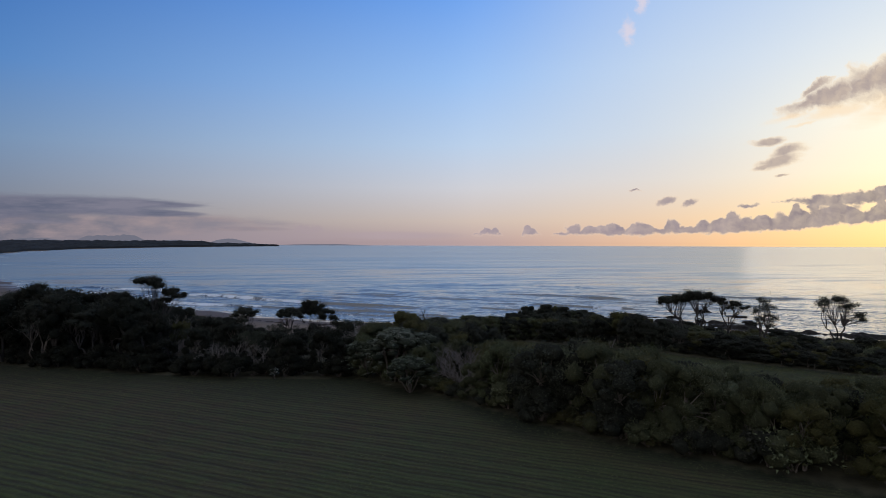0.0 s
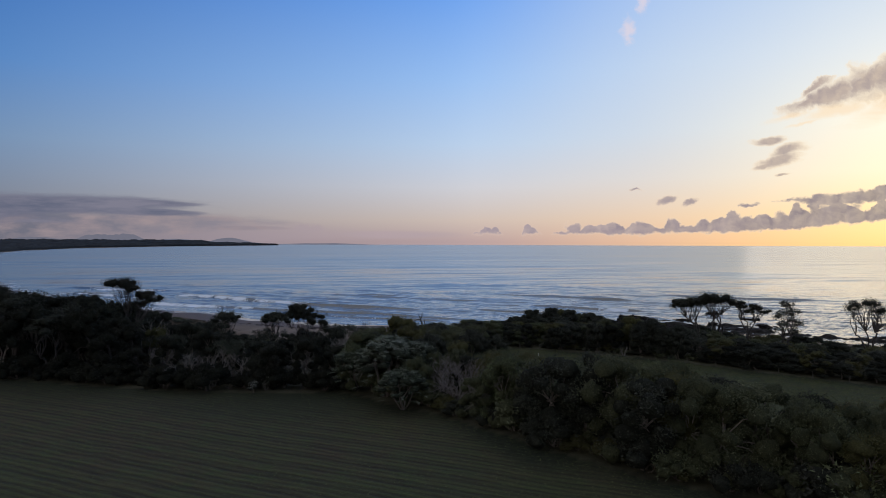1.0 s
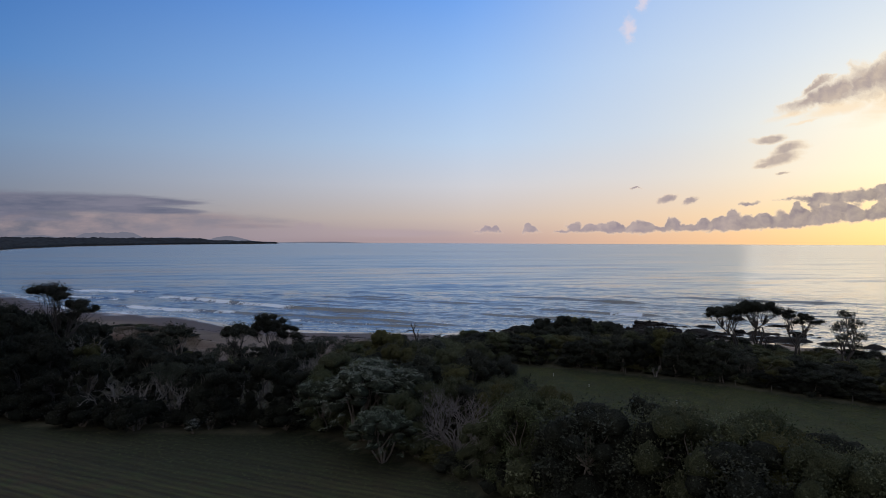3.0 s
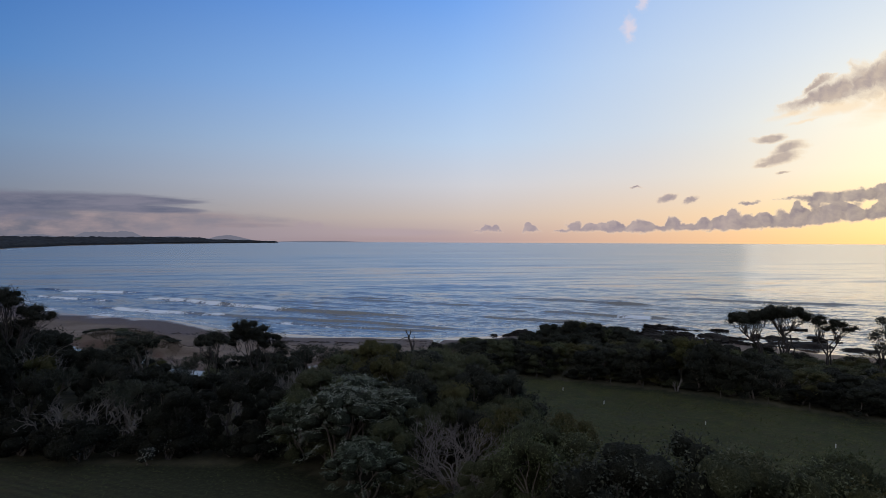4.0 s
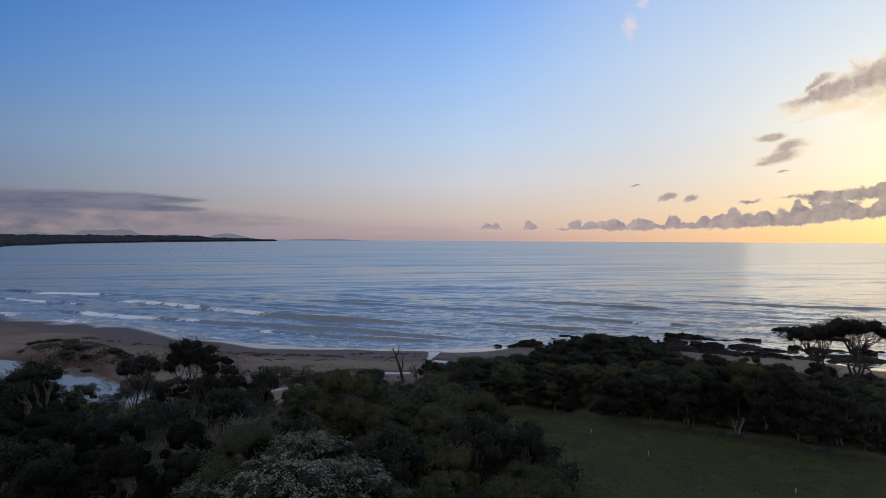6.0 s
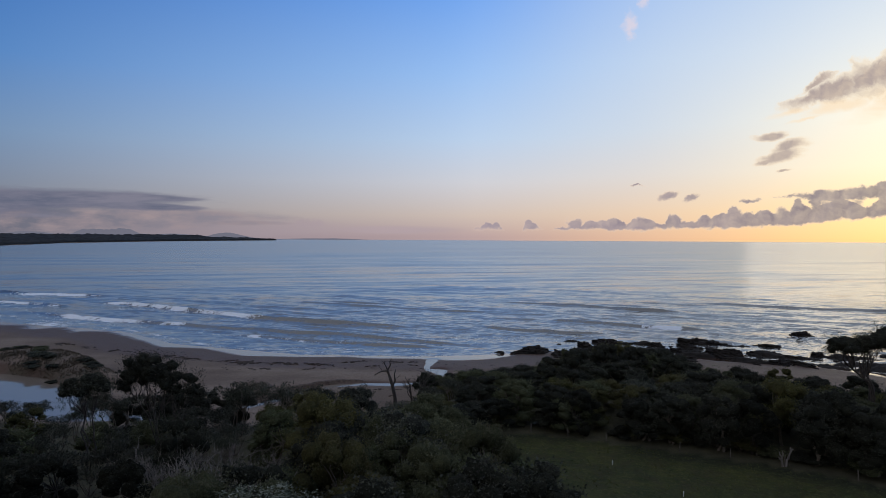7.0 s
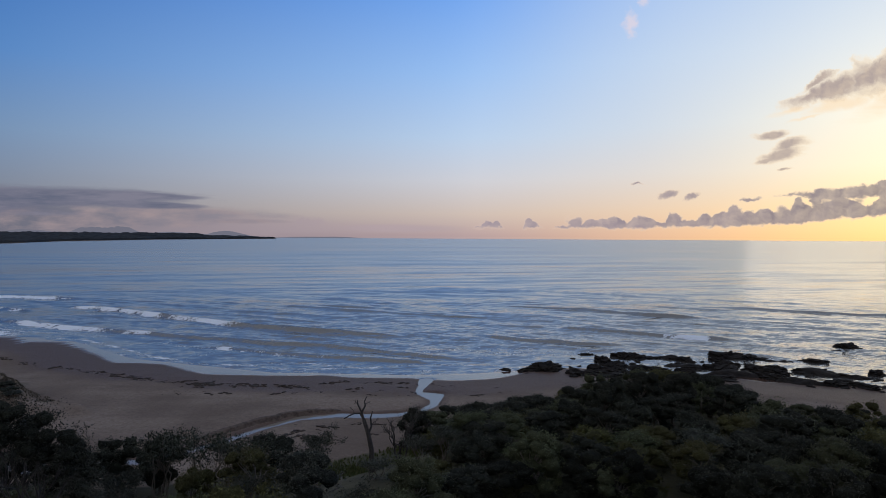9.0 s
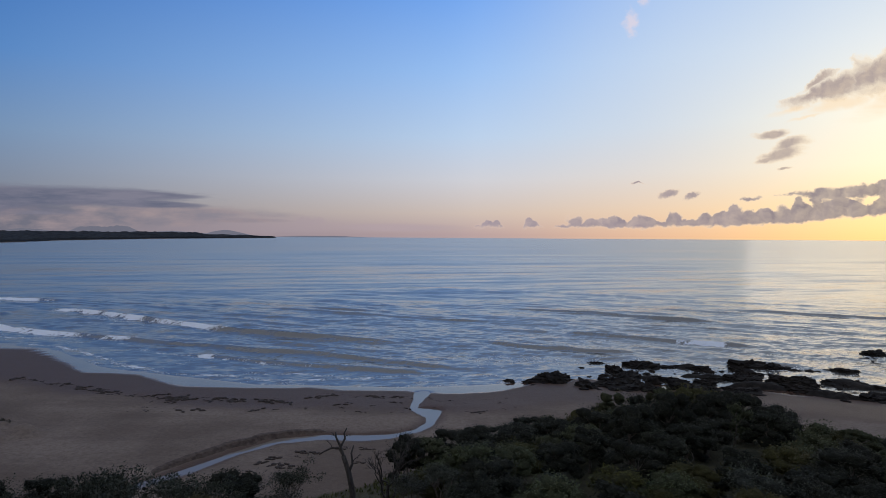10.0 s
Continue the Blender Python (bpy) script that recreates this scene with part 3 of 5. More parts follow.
m_sand = np.where(g_scrub + 1.2 * soft_noise(GX, GY, 4, 14) < 0.5, 1.0, 0.0) * (g_off < 130)
m_sand = np.where((g_off < 24) & (np.hypot(GX, GY) > 300), 1.0, m_sand)
dune_r = dune_reach(GX, GY) + 0.3 * soft_noise(GX, GY, 4, 15)
m_sand = np.where(dune_r < 0.95, 0.78 + 0.35 * soft_noise(GX, GY, 2.2, 30), m_sand)
m_wet = np.maximum(step(-(g_off2 + 2.5 * soft_noise(GX, GY, 12, 20)), -22, -15) * (g_off > -5), 0.9 * step(-(g_creek - creek_half(g_share)) + 0.5 * soft_noise(GX, GY, 2, 16), -2.0, -0.4))
g_cut = GY - np.interp(GX, [-43, -32, -26, -22, -17, -12, -7], [160, 163, 169.5, 176, 180.4, 182.6, 182.4]) + 0.5 * soft_noise(GX, GY, 3, 19)
# a band along the cut bank takes the same dark colour
m_wet = np.maximum(m_wet, 1.0 * step(g_cut, 0.2, 0.8) * step(-g_cut, -2.2, -1.5) * step(GX, -36, -28) * step(-GX, 8, 12))
edge_two, _ = line_distance(GX, GY, FIELD_TWO + FIELD_TWO[:1])
m_film = step(-(g_off2 + 4.6 * (np.abs(np.sin(GX / 10 + 1.6 * soft_noise(GX, GX * 0, 17, 28))) - 0.55)), -3.2, -2.6) * step(GX, -4000, -3900)
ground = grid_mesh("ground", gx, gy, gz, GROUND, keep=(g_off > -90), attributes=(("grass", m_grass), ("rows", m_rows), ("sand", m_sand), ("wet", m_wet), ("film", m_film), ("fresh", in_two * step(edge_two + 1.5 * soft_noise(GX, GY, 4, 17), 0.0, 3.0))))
tagged(ground, "grassed fields sloping down to a sandy beach", "ground", kind="structure")

# ------------------------------------------------------------------ sea
# crest lines of the swell: ends, height, share of the line that breaks
CRESTS = [([(-150, 326), (-106, 302), (-80, 286), (-52, 271), (-38, 266), (-19, 259), (0, 255)], 0.85, (0.05, 0.62)),
          ([(-150, 290), (-112, 269), (-75, 256), (-48, 246), (-22, 238), (-1, 230), (14, 227)], 0.6, (0.0, 0.45)),
          ([(-60, 240), (-36, 232), (-14, 226), (6, 222)], 0.45, (0.0, 0.2)),
          ([(10, 262), (24, 252), (40, 246), (55, 244)], 0.5, (0.3, 0.3)),
          ([(36, 276), (50, 267), (72, 257), (88, 254)], 0.6, (0.55, 0.8)),
          ([(20, 334), (50, 321), (75, 302), (98, 292)], 0.7, (0.3, 0.3)),
          ([(-70, 330), (-30, 312), (0, 300), (24, 292)], 0.4, (0.3, 0.3)),
          ([(-230, 372), (-190, 352), (-150, 346)], 0.7, (0.3, 1.0)),
          ([(-200, 330), (-170, 314), (-140, 303)], 0.5, (0.1, 1.0)),
          ([(110, 330), (150, 310), (190, 300)], 0.5, (0.3, 0.3)),
          ([(-30, 420), (40, 400), (100, 372)], 0.5, (0.3, 0.3))]
sx = spread(-170, 150, 1.1, -4700, 4700, 1.09)
sy = spread(203, 335, 0.6, -700, 4930, 1.06)
SX, SY = np.meshgrid(sx, sy)
s_off = -(shore_offset(SX, SY) + 0.8 * soft_noise(SX, SY, 9, 3))
depth_in = step(s_off, 0, 30)
near_sea = step(-np.hypot(SX, SY), -470, -330)
along = 0.39 * SX + 0.92 * SY
sz = near_sea * depth_in * (0.10 * np.sin(along / 2.3 + 2 * soft_noise(SX, SY, 18, 21)) + 0.55 * (0.5 - np.abs(soft_noise(SX * 0.22, along, 7.5, 22))) + 0.28 * (0.5 - np.abs(soft_noise(SX * 0.4, along, 3.0, 23))))
foam = 0.25 * step(-s_off, -7.0, -1.0) + 0.46 * step(-s_off, -20, -3) * step(soft_noise(SX, SY, 9, 24), -0.3, 0.7) * step(-SX, -34, -8)
for pts, high, (b0, b1) in CRESTS:
    cd, share = line_distance(SX, SY, pts)
    ridge = np.interp(SX, [p[0] for p in pts], [p[1] for p in pts]) + 0.8 * soft_noise(SX, SY, 8, 25)
    side = SY - ridge                                # above zero: to seaward
    fade = step(share, 0, 0.18) * step(1 - share, 0, 0.18) * step(-cd, -12, -7)
    sz = sz + fade * 1.3 * high * np.where(side > 0, np.exp(-(side / 3.0) ** 2), np.exp(-(side / 0.95) ** 2))
    white = step(share, b0 - 0.02, b0 + 0.06) * step(-share, -b1 - 0.03, -b1 + 0.03) * (b1 > b0) * (0.75 + 0.5 * soft_noise(SX, SY, 7, 26))
    foam = np.maximum(foam, fade * 1.3 * white * np.where(side > 0, np.exp(-(side / 0.9) ** 2), np.exp(-(side / 3.2) ** 2)))
    foam = np.maximum(foam, fade * 0.42 * white * np.exp(-((side + 7) / 6) ** 2))
for out_, strong in ((3.5, 0.66), (8.5, 0.60), (15.0, 0.52)):
    wander = 2.2 * soft_noise(SX, SY, 13, 34 + int(out_)) + 0.7 * soft_noise(SX, SY, 3.5, 35 + int(out_))
    gaps = step(soft_noise(SX, SY * 0.3, 16, 37 + int(out_)), -0.55, 0.1) * step(-SX, -26, -8)
    foam = np.maximum(foam, strong * gaps * np.exp(-((s_off - out_ + wander) / 1.1) ** 2))
swells = random.Random(12)
for _ in range(75):
    cx, cy = swells.uniform(-190, 190), 228 + 330 * swells.random() ** 1.4
    half, high = swells.uniform(7, 26), swells.uniform(0.14, 0.42)
    near = (np.abs(SX - cx) < half * 1.1) & (np.abs(SY - cy) < half)
    side = SY - cy + 0.40 * (SX - cx) + 1.2 * soft_noise(SX, SY, 9, 29)
    fade = near * step(half - np.abs(SX - cx), 0, half * 0.6) * depth_in
    sz = sz + fade * high * np.where(side > 0, np.exp(-(side / 2.6) ** 2), np.exp(-(side / 0.9) ** 2))
foam = np.maximum(foam, 0.45 * np.exp(-np.hypot((SX - 22) / 34, (SY - 236) / 9) ** 2))
foam = np.maximum(foam, 0.40 * np.exp(-np.hypot((SX - 70) / 45, (SY - 228) / 12) ** 2))
sea = grid_mesh("water", sx, sy, sz, SEA, keep=(s_off > -14), attributes=(("foam", foam), ("shoal", step(-s_off, -45, -4))))
tagged(sea, "calm grey-blue sea with small breaking waves", "sea", kind="structure")

# ------------------------------------------------------------------ creek and lagoon
cx, cy = np.arange(-122, 8, 0.7), np.arange(155, 209, 0.7)
CX, CY = np.meshgrid(cx, cy)
c_d, c_share = line_distance(CX, CY, CREEK)
creek = grid_mesh("creek", cx, cy, creek_level(c_share), POOL, keep=(c_d < creek_half(c_share) + 0.9))
tagged(creek, "shallow still creek and lagoon winding over the sand", "creek", kind="structure")

# scarp cut into the sand by the creek
BANK = [(-29, 168.4), (-26.5, 172.4), (-23.5, 176.8), (-19.5, 181.0), (-16, 183.0), (-12, 184.0)]
run_ = np.concatenate([[0], np.cumsum([math.dist(a, b) for a, b in zip(BANK, BANK[1:])])])
along_ = np.arange(0, run_[-1], 0.35)
ux, uy = np.interp(along_, run_, [q[0] for q in BANK]), np.interp(along_, run_, [q[1] for q in BANK])
ends = np.sin(np.pi * np.clip(along_ / run_[-1], 0, 1)) ** 0.5
rows_ = []
for back, up in ((-0.55, -0.15), (-0.2, 0.02), (0.05, 0.22), (0.22, 0.44), (0.55, 0.50), (1.1, 0.42), (1.9, -0.1)):
    jag = 0.28 * soft_noise(ux, uy, 1.6, 71) + 0.12 * soft_noise(ux, uy, 0.5, 72)
    qx, qy = ux - 0.62 * (back + jag), uy + 0.78 * (back + jag)
    rows_.append(np.stack([qx, qy, ground_height(qx, qy) + up * ends + 0.05 * soft_noise(qx, qy, 0.7, 73) - 0.1 * (1 - ends)], -1))
k_ = len(ux)
quads_ = [(i * k_ + j, i * k_ + j + 1, (i + 1) * k_ + j + 1, (i + 1) * k_ + j) for i in range(len(rows_) - 1) for j in range(k_ - 1)]
bank_sand = plain("damp_sand", (0.050, 0.034, 0.026), (0.105, 0.076, 0.060), 1.6, 0.9)
tagged(mesh_object("sand_bank", np.concatenate(rows_), quads_, bank_sand), "low crumbling scarp of dark sand beside the creek", "sand bank", kind="structure")

# ------------------------------------------------------------------ trees


core = bmesh.new()
bmesh.ops.create_icosphere(core, subdivisions=2, radius=1.0)
CORE_V = np.array([tuple(v.co) for v in core.verts])
CORE_F = np.array([[v.index for v in f.verts] for f in core.faces])
core.free()


class Plant:
    """Collects a plant's wood and leaves."""

    def __init__(self, seed):
        self.r = np.random.RandomState(seed)
        self.wv, self.wf, self.lv, self.cores = [], [], [], []

    def limb(self, pts, r0, r1, sides=5):
        pts = [np.array(p, float) for p in pts]
        k = len(pts)
        base = len(self.wv)
        for i, p in enumerate(pts):
            t = pts[min(i + 1, k - 1)] - pts[max(i - 1, 0)]
            t = t / (np.linalg.norm(t) + 1e-9)
            a = np.cross(t, (0.31, 0.95, 0.05))
            a /= np.linalg.norm(a) + 1e-9
            b = np.cross(t, a)
            rad = r0 + (r1 - r0) * i / (k - 1)
            for j in range(sides):
                q = 2 * math.pi * j / sides
                self.wv.append(p + rad * (math.cos(q) * a + math.sin(q) * b))
        for i in range(k - 1):
            for j in range(sides):
                a, b = base + i * sides + j, base + i * sides + (j + 1) % sides
                self.wf.append((a, b, b + sides, a + sides))
        self.wf.append(tuple(base + (k - 1) * sides + j for j in range(sides)))

    def bend(self, a, b, sag=0.2, k=5):
        """A crooked way from a to b."""
        a, b = np.array(a, float), np.array(b, float)
        ln = np.linalg.norm(b - a)
        off = self.r.randn(3) * sag * ln * 0.35
        off[2] += 0.12 * ln
        return [a + (b - a) * q + off * math.sin(math.pi * q) + self.r.randn(3) * 0.03 * ln * (0 < q < 1) for q in np.linspace(0, 1, k)]

    def leaves(self, c, rad, n, size, clumps=10, flat=0.0, core=0.78):
        """Leaves in clumps over the shell of an ellipsoid."""
        r = self.r
        c, rad = np.array(c, float), np.array(rad, float)
        v = r.randn(clumps, 3)
        v[:, 2] = v[:, 2] * 0.8 + 0.25
        v /= np.linalg.norm(v, axis=1)[:, None]
        mid = c + v * rad * (0.66 + 0.26 * r.rand(clumps, 1))
        pick = r.randint(0, clumps, n)
        spread_ = rad.mean() * (0.34 + 0.22 * r.rand(clumps, 1))[pick]
        p = mid[pick] + np.clip(r.randn(n, 3), -1.15, 1.15) * spread_ * np.array((1, 1, 0.8))
        out = v[pick] + 0.9 * r.randn(n, 3)
        out[:, 2] = out[:, 2] * (1 - flat) + 0.15
        out /= np.linalg.norm(out, axis=1)[:, None]
        side = np.cross(out, r.randn(n, 3) * (1 - flat) + np.array((0, 0, 1.0)))
        side /= np.linalg.norm(side, axis=1)[:, None] + 1e-9
        nor = np.cross(side, out)
        s = size * (0.6 + 0.8 * r.rand(n, 1))
        w = s * 0.3
        q = np.stack([p + side * w, p + out * s, p - side * w + nor * s * 0.15], 1)
        self.lv.append(q.reshape(-1, 3))
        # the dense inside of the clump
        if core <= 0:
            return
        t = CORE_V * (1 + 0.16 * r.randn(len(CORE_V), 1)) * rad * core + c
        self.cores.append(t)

    def twigs(self, a, way, length, radius, depth, fan=0.55, thin=0.62):
        """Branches that fork and fork again."""
        r = self.r
        way = np.array(way, float) / np.linalg.norm(way)
        b = np.array(a) + way * length
        self.limb(self.bend(a, b, 0.28, 4), radius, radius * 0.62, 4 if depth > 1 else 3)
        if depth <= 0:
            return
        for _ in range(2 + (r.rand() < 0.55)):
            w = way + fan * r.randn(3)
            w[2] += 0.12
            q = 0.6 + 0.4 * r.rand()
            self.twigs(np.array(a) + way * length * q, w, length * thin * (0.75 + 0.5 * r.rand()), radius * 0.6, depth - 1, fan, thin)

    def thing(self, name, label, category, leaf, bark, wood="trunk", green="crown"):
        e = new(name)
        tagged(e, label, category)
        if self.wv:
            mesh_object(wood, self.wv, self.wf, bark, e, smooth=True)
        if self.lv:
            co = np.concatenate(self.lv + self.cores)
            k = sum(len(q) for q in self.lv) // 3
            tri = np.concatenate([np.zeros((0, 3), int)] + [CORE_F + 3 * k + i * len(CORE_V) for i in range(len(self.cores))])
            me = bpy.data.meshes.new(green)
            me.vertices.add(len(co))
            me.vertices.foreach_set("co", co.ravel())
            me.loops.add(3 * k + tri.size)
            me.loops.foreach_set("vertex_index", np.concatenate([np.arange(3 * k), tri.ravel()]))
            me.polygons.add(k + len(tri))
            me.polygons.foreach_set("loop_start", np.arange(0, 3 * k + tri.size, 3))
            me.update(calc_edges=True)
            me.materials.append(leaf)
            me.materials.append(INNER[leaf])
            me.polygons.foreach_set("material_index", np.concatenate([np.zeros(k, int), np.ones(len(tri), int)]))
            new(green, me).parent = e
        return e


def dome_tree(seed, label, leaf, name="coastal_tree", height=9.0, radius=3.4, lobes=24, leaves=110, size=0.3, low=0.42, flat=0.0, bark=None):
    """A rounded tree with leaves nearly to the ground."""
    p = Plant(seed)
    r = p.r
    stems = 1 + (r.rand() < 0.5)
    tops = []
    for k in range(stems):
        a = np.array((0.4 * k + 0.2 * r.randn(), 0.3 * r.randn(), -0.3))
        b = np.array((0.7 * r.randn(), 0.7 * r.randn(), height * (0.38 + 0.12 * r.rand())))
        p.limb(p.bend(a, b, 0.15, 5), 0.024 * height, 0.014 * height, 6)
        tops.append(b)
    for k in range(lobes):
        q = (k + 0.5) / lobes
        rr = radius * 0.86 * math.sqrt(q)
        an = k * 2.4 + r.rand() * 0.9
        dome = height * (0.90 - 0.40 * q * q + 0.05 * r.randn())
        z = dome if r.rand() > low else dome * r.uniform(0.2, 0.75)
        c = np.array((rr * math.cos(an), rr * math.sin(an), min(max(z, height * 0.12), height * 0.9)))
        if k % 2 == 0:
            p.limb(p.bend(tops[k % stems], c, 0.3, 4), 0.010 * height, 0.003 * height, 4)
        w = radius * (0.25 + 0.17 * r.rand())
        p.leaves(c, (w, w, w * (0.92 - 0.4 * (flat > 0))), leaves, size, 12, flat, 0.74)
    return p.thing(name, label, "tree", leaf, bark or BARK)


def umbrella_tree(seed, label, leaf, height=9.5, radius=3.6, lobes=9, leaves=230, size=0.30, stems=2, clear=0.55, lean=0.0, name="coastal_tree", bark=None, drop=0.20, core=0.72):
    """Bare crooked stems under a flat, layered crown."""
    p = Plant(seed)
    r = p.r
    heads = []
    for k in range(stems):
        an = 2 * math.pi * k / stems + r.rand()
        a = np.array((0.25 * math.cos(an), 0.25 * math.sin(an), -0.4))
        b = np.array((radius * 0.28 * math.cos(an) + lean * 0.5, radius * 0.28 * math.sin(an), height * clear * (0.75 + 0.3 * r.rand())))
        p.limb(p.bend(a, b, 0.35, 6), 0.022 * height, 0.014 * height, 6)
        heads.append(b)
    for k in range(lobes):
        q = (k + 0.6) / lobes
        an = k * 2.4 + 0.7 * r.rand()
        rr = radius * 0.8 * math.sqrt(q)
        c = np.array((rr * math.cos(an) + lean, rr * math.sin(an), height * (0.95 - drop * q + 0.04 * r.randn())))
        h = min(heads, key=lambda u: np.linalg.norm(u[:2] - c[:2]))
        m = h + (c - h) * 0.55 + r.randn(3) * 0.25
        p.limb(p.bend(h, m, 0.35, 4), 0.011 * height, 0.007 * height, 5)
        p.limb(p.bend(m, c, 0.3, 4), 0.007 * height, 0.003 * height, 4)
        for _ in range(2):
            p.limb(p.bend(m, c + r.randn(3) * 0.7, 0.3, 3), 0.004 * height, 0.002 * height, 3)
        w = radius * (0.26 + 0.14 * r.rand()) * (1.0 if lobes < 12 else 0.85)
        p.leaves(c, (w, w, w * 0.5), leaves, size * 0.75, 9, 0.2, core)
        c2 = c + np.array((r.randn() * 0.7, r.randn() * 0.7, -0.3 * r.rand())) * w
        p.leaves(c2, (w * 0.7, w * 0.7, w * 0.35), leaves // 2, size * 0.75, 7, 0.2, core * 0.8)
    return p.thing(name, label, "tree", leaf, bark or BARK_DARK)


def pad_tree(seed, x, y, pads, label, leaf, stems=4, thick=0.16, fan=0.5, leaves=250, size=0.17, core=0.6, clear=0.4, name="coastal_tree", bark=None, base_x=None):
    """Crooked stems that carry a crown of separate leaf pads: each pad (x, height above the sea, half width, half height)."""
    p = Plant(seed)
    r = p.r
    g = height_at(x, y)
    top = max(q[1] for q in pads) - g
    heads = []
    for k in range(stems):
        q = (k + 0.5) / stems * 2 - 1
        target = pads[k % len(pads)]
        a = np.array((0.35 * q, 0.3 * r.randn(), -0.4))
        b = np.array(((target[0] - x) * fan + 0.2 * r.randn(), 0.25 * top * fan * r.randn(), top * (clear + 0.16 * r.rand())))
        p.limb(p.bend(a, b, 0.32, 6), thick * (0.7 + 0.5 * r.rand()), thick * 0.55, 6)
        heads.append(b)
    for px_, pz_, w, h in pads:
        for k in range(max(3, round(4.6 * w))):
            c = np.array((px_ - x + w * 0.8 * r.uniform(-1, 1), 0.9 * w * r.uniform(-1, 1), pz_ - g - h * r.uniform(0.3, 1.3)))
            near = sorted(heads, key=lambda v: np.linalg.norm(v[:2] - c[:2]) + 0.5 * r.rand())[0]
            m = near + (c - near) * 0.6 + r.randn(3) * 0.2
            p.limb(p.bend(near, m, 0.35, 4), thick * 0.45, thick * 0.22, 5)
            p.limb(p.bend(m, c, 0.3, 4), thick * 0.22, thick * 0.08, 4)
            for _ in range(3):
                p.limb(p.bend(m, c + r.randn(3) * w * 0.4, 0.3, 3), thick * 0.12, thick * 0.05, 3)
            q = w * r.uniform(0.52, 0.85)
            p.leaves(c, (q, q, min(1.5 * h, q) * r.uniform(0.6, 0.95)), leaves, size, 11, 0.1, core)
    ob = p.thing(name, label, "tree", leaf, bark or BARK_DARK)
    ob.matrix_basis = Matrix.Translation((x, y, g))
    return ob


def airy_tree(seed, label, leaf, height=7.0, leaves=16, name="coastal_tree", bark=None):
    """An open tree of many thin stems with tufts at the tips."""
    p = Plant(seed)
    r = p.r
    for k in range(5):
        an = 2 * math.pi * k / 5 + r.rand()
        b = np.array((height * 0.26 * math.cos(an) * (0.4 + r.rand()), height * 0.26 * math.sin(an) * (0.4 + r.rand()), height * (0.5 + 0.25 * r.rand())))
        way = p.bend((0.1 * math.cos(an), 0.1 * math.sin(an), -0.2), b, 0.3, 5)
        p.limb(way, 0.013 * height, 0.006 * height, 5)
        for _ in range(7):
            c = b + np.array((r.randn() * 0.13 * height, r.randn() * 0.13 * height, height * (0.02 + 0.25 * r.rand())))
            p.limb(p.bend(way[3], c, 0.3, 4), 0.005 * height, 0.002 * height, 3)
            p.leaves(c, (0.10 * height, 0.10 * height, 0.07 * height), leaves * 6, 0.20, 7, 0.0, 0.0)
    return p.thing(name, label, "tree", leaf, bark or BARK)


def spray_tree(seed, label, leaf, height=9.0, radius=4.4, sprays=120, leaves=56, size=0.17, name="flowering_tree"):
    """A broad shrub tree whose leaves lie in flat, layered sprays."""
    p = Plant(seed)
    r = p.r
    for k in range(6):
        an = 2 * math.pi * k / 6 + r.rand()
        b = np.array((0.5 * radius * math.cos(an), 0.5 * radius * math.sin(an), height * (0.55 + 0.15 * r.rand())))
        p.limb(p.bend((0.2 * math.cos(an), 0.2 * math.sin(an), -0.3), b, 0.25, 5), 0.016 * height, 0.007 * height, 5)
    for k in range(sprays):
        q = (k + 0.5) / sprays
        an = k * 2.4 + 0.5 * r.rand()
        rr = radius * 0.92 * math.sqrt(q) * (0.9 + 0.2 * r.rand())
        layer = (k % 3) * 0.16 * q
        c = np.array((rr * math.cos(an), rr * math.sin(an), height * (0.95 - 0.38 * q * q - layer + 0.035 * r.randn())))
        axis = np.array((math.cos(an) + 0.4 * r.randn(), math.sin(an) + 0.4 * r.randn(), -0.12 + 0.14 * r.randn()))
        axis /= np.linalg.norm(axis)
        side = np.cross(axis, (0, 0, 1.0))
        side /= np.linalg.norm(side)
        long_, wide = 1.5 * (0.7 + 0.6 * r.rand()), 0.75
        t, s = r.rand(leaves, 1), r.randn(leaves, 1) * 0.45
        pos = c + axis * (t - 0.4) * long_ + side * s * wide * (1.1 - t) + np.array((0, 0, 1.0)) * (0.07 * r.randn(leaves, 1) - 0.15 * s * s)
        way = axis * 0.7 + side * np.sign(s) * 0.7 + 0.28 * r.randn(leaves, 3)
        way /= np.linalg.norm(way, axis=1)[:, None]
        flat_ = np.cross(way, np.array((0, 0, 1.0)) + 0.35 * r.randn(leaves, 3))
        flat_ /= np.linalg.norm(flat_, axis=1)[:, None] + 1e-9
        z = size * (0.6 + 0.8 * r.rand(leaves, 1))
        p.lv.append(np.stack([pos + flat_ * z * 0.28, pos + way * z, pos - flat_ * z * 0.28], 1).reshape(-1, 3))
        if k % 3 == 0:
            p.cores.append(CORE_V * (1 + 0.2 * r.randn(len(CORE_V), 1)) * np.array((0.85, 0.85, 0.5)) * radius * 0.22 + c * np.array((0.93, 0.93, 1)) - np.array((0, 0, 0.75)))
            p.limb(p.bend((0.5 * rr * math.cos(an), 0.5 * rr * math.sin(an), height * 0.55), c, 0.2, 4), 0.05, 0.015, 4)
    return p.thing(name, label, "tree", leaf, BARK)


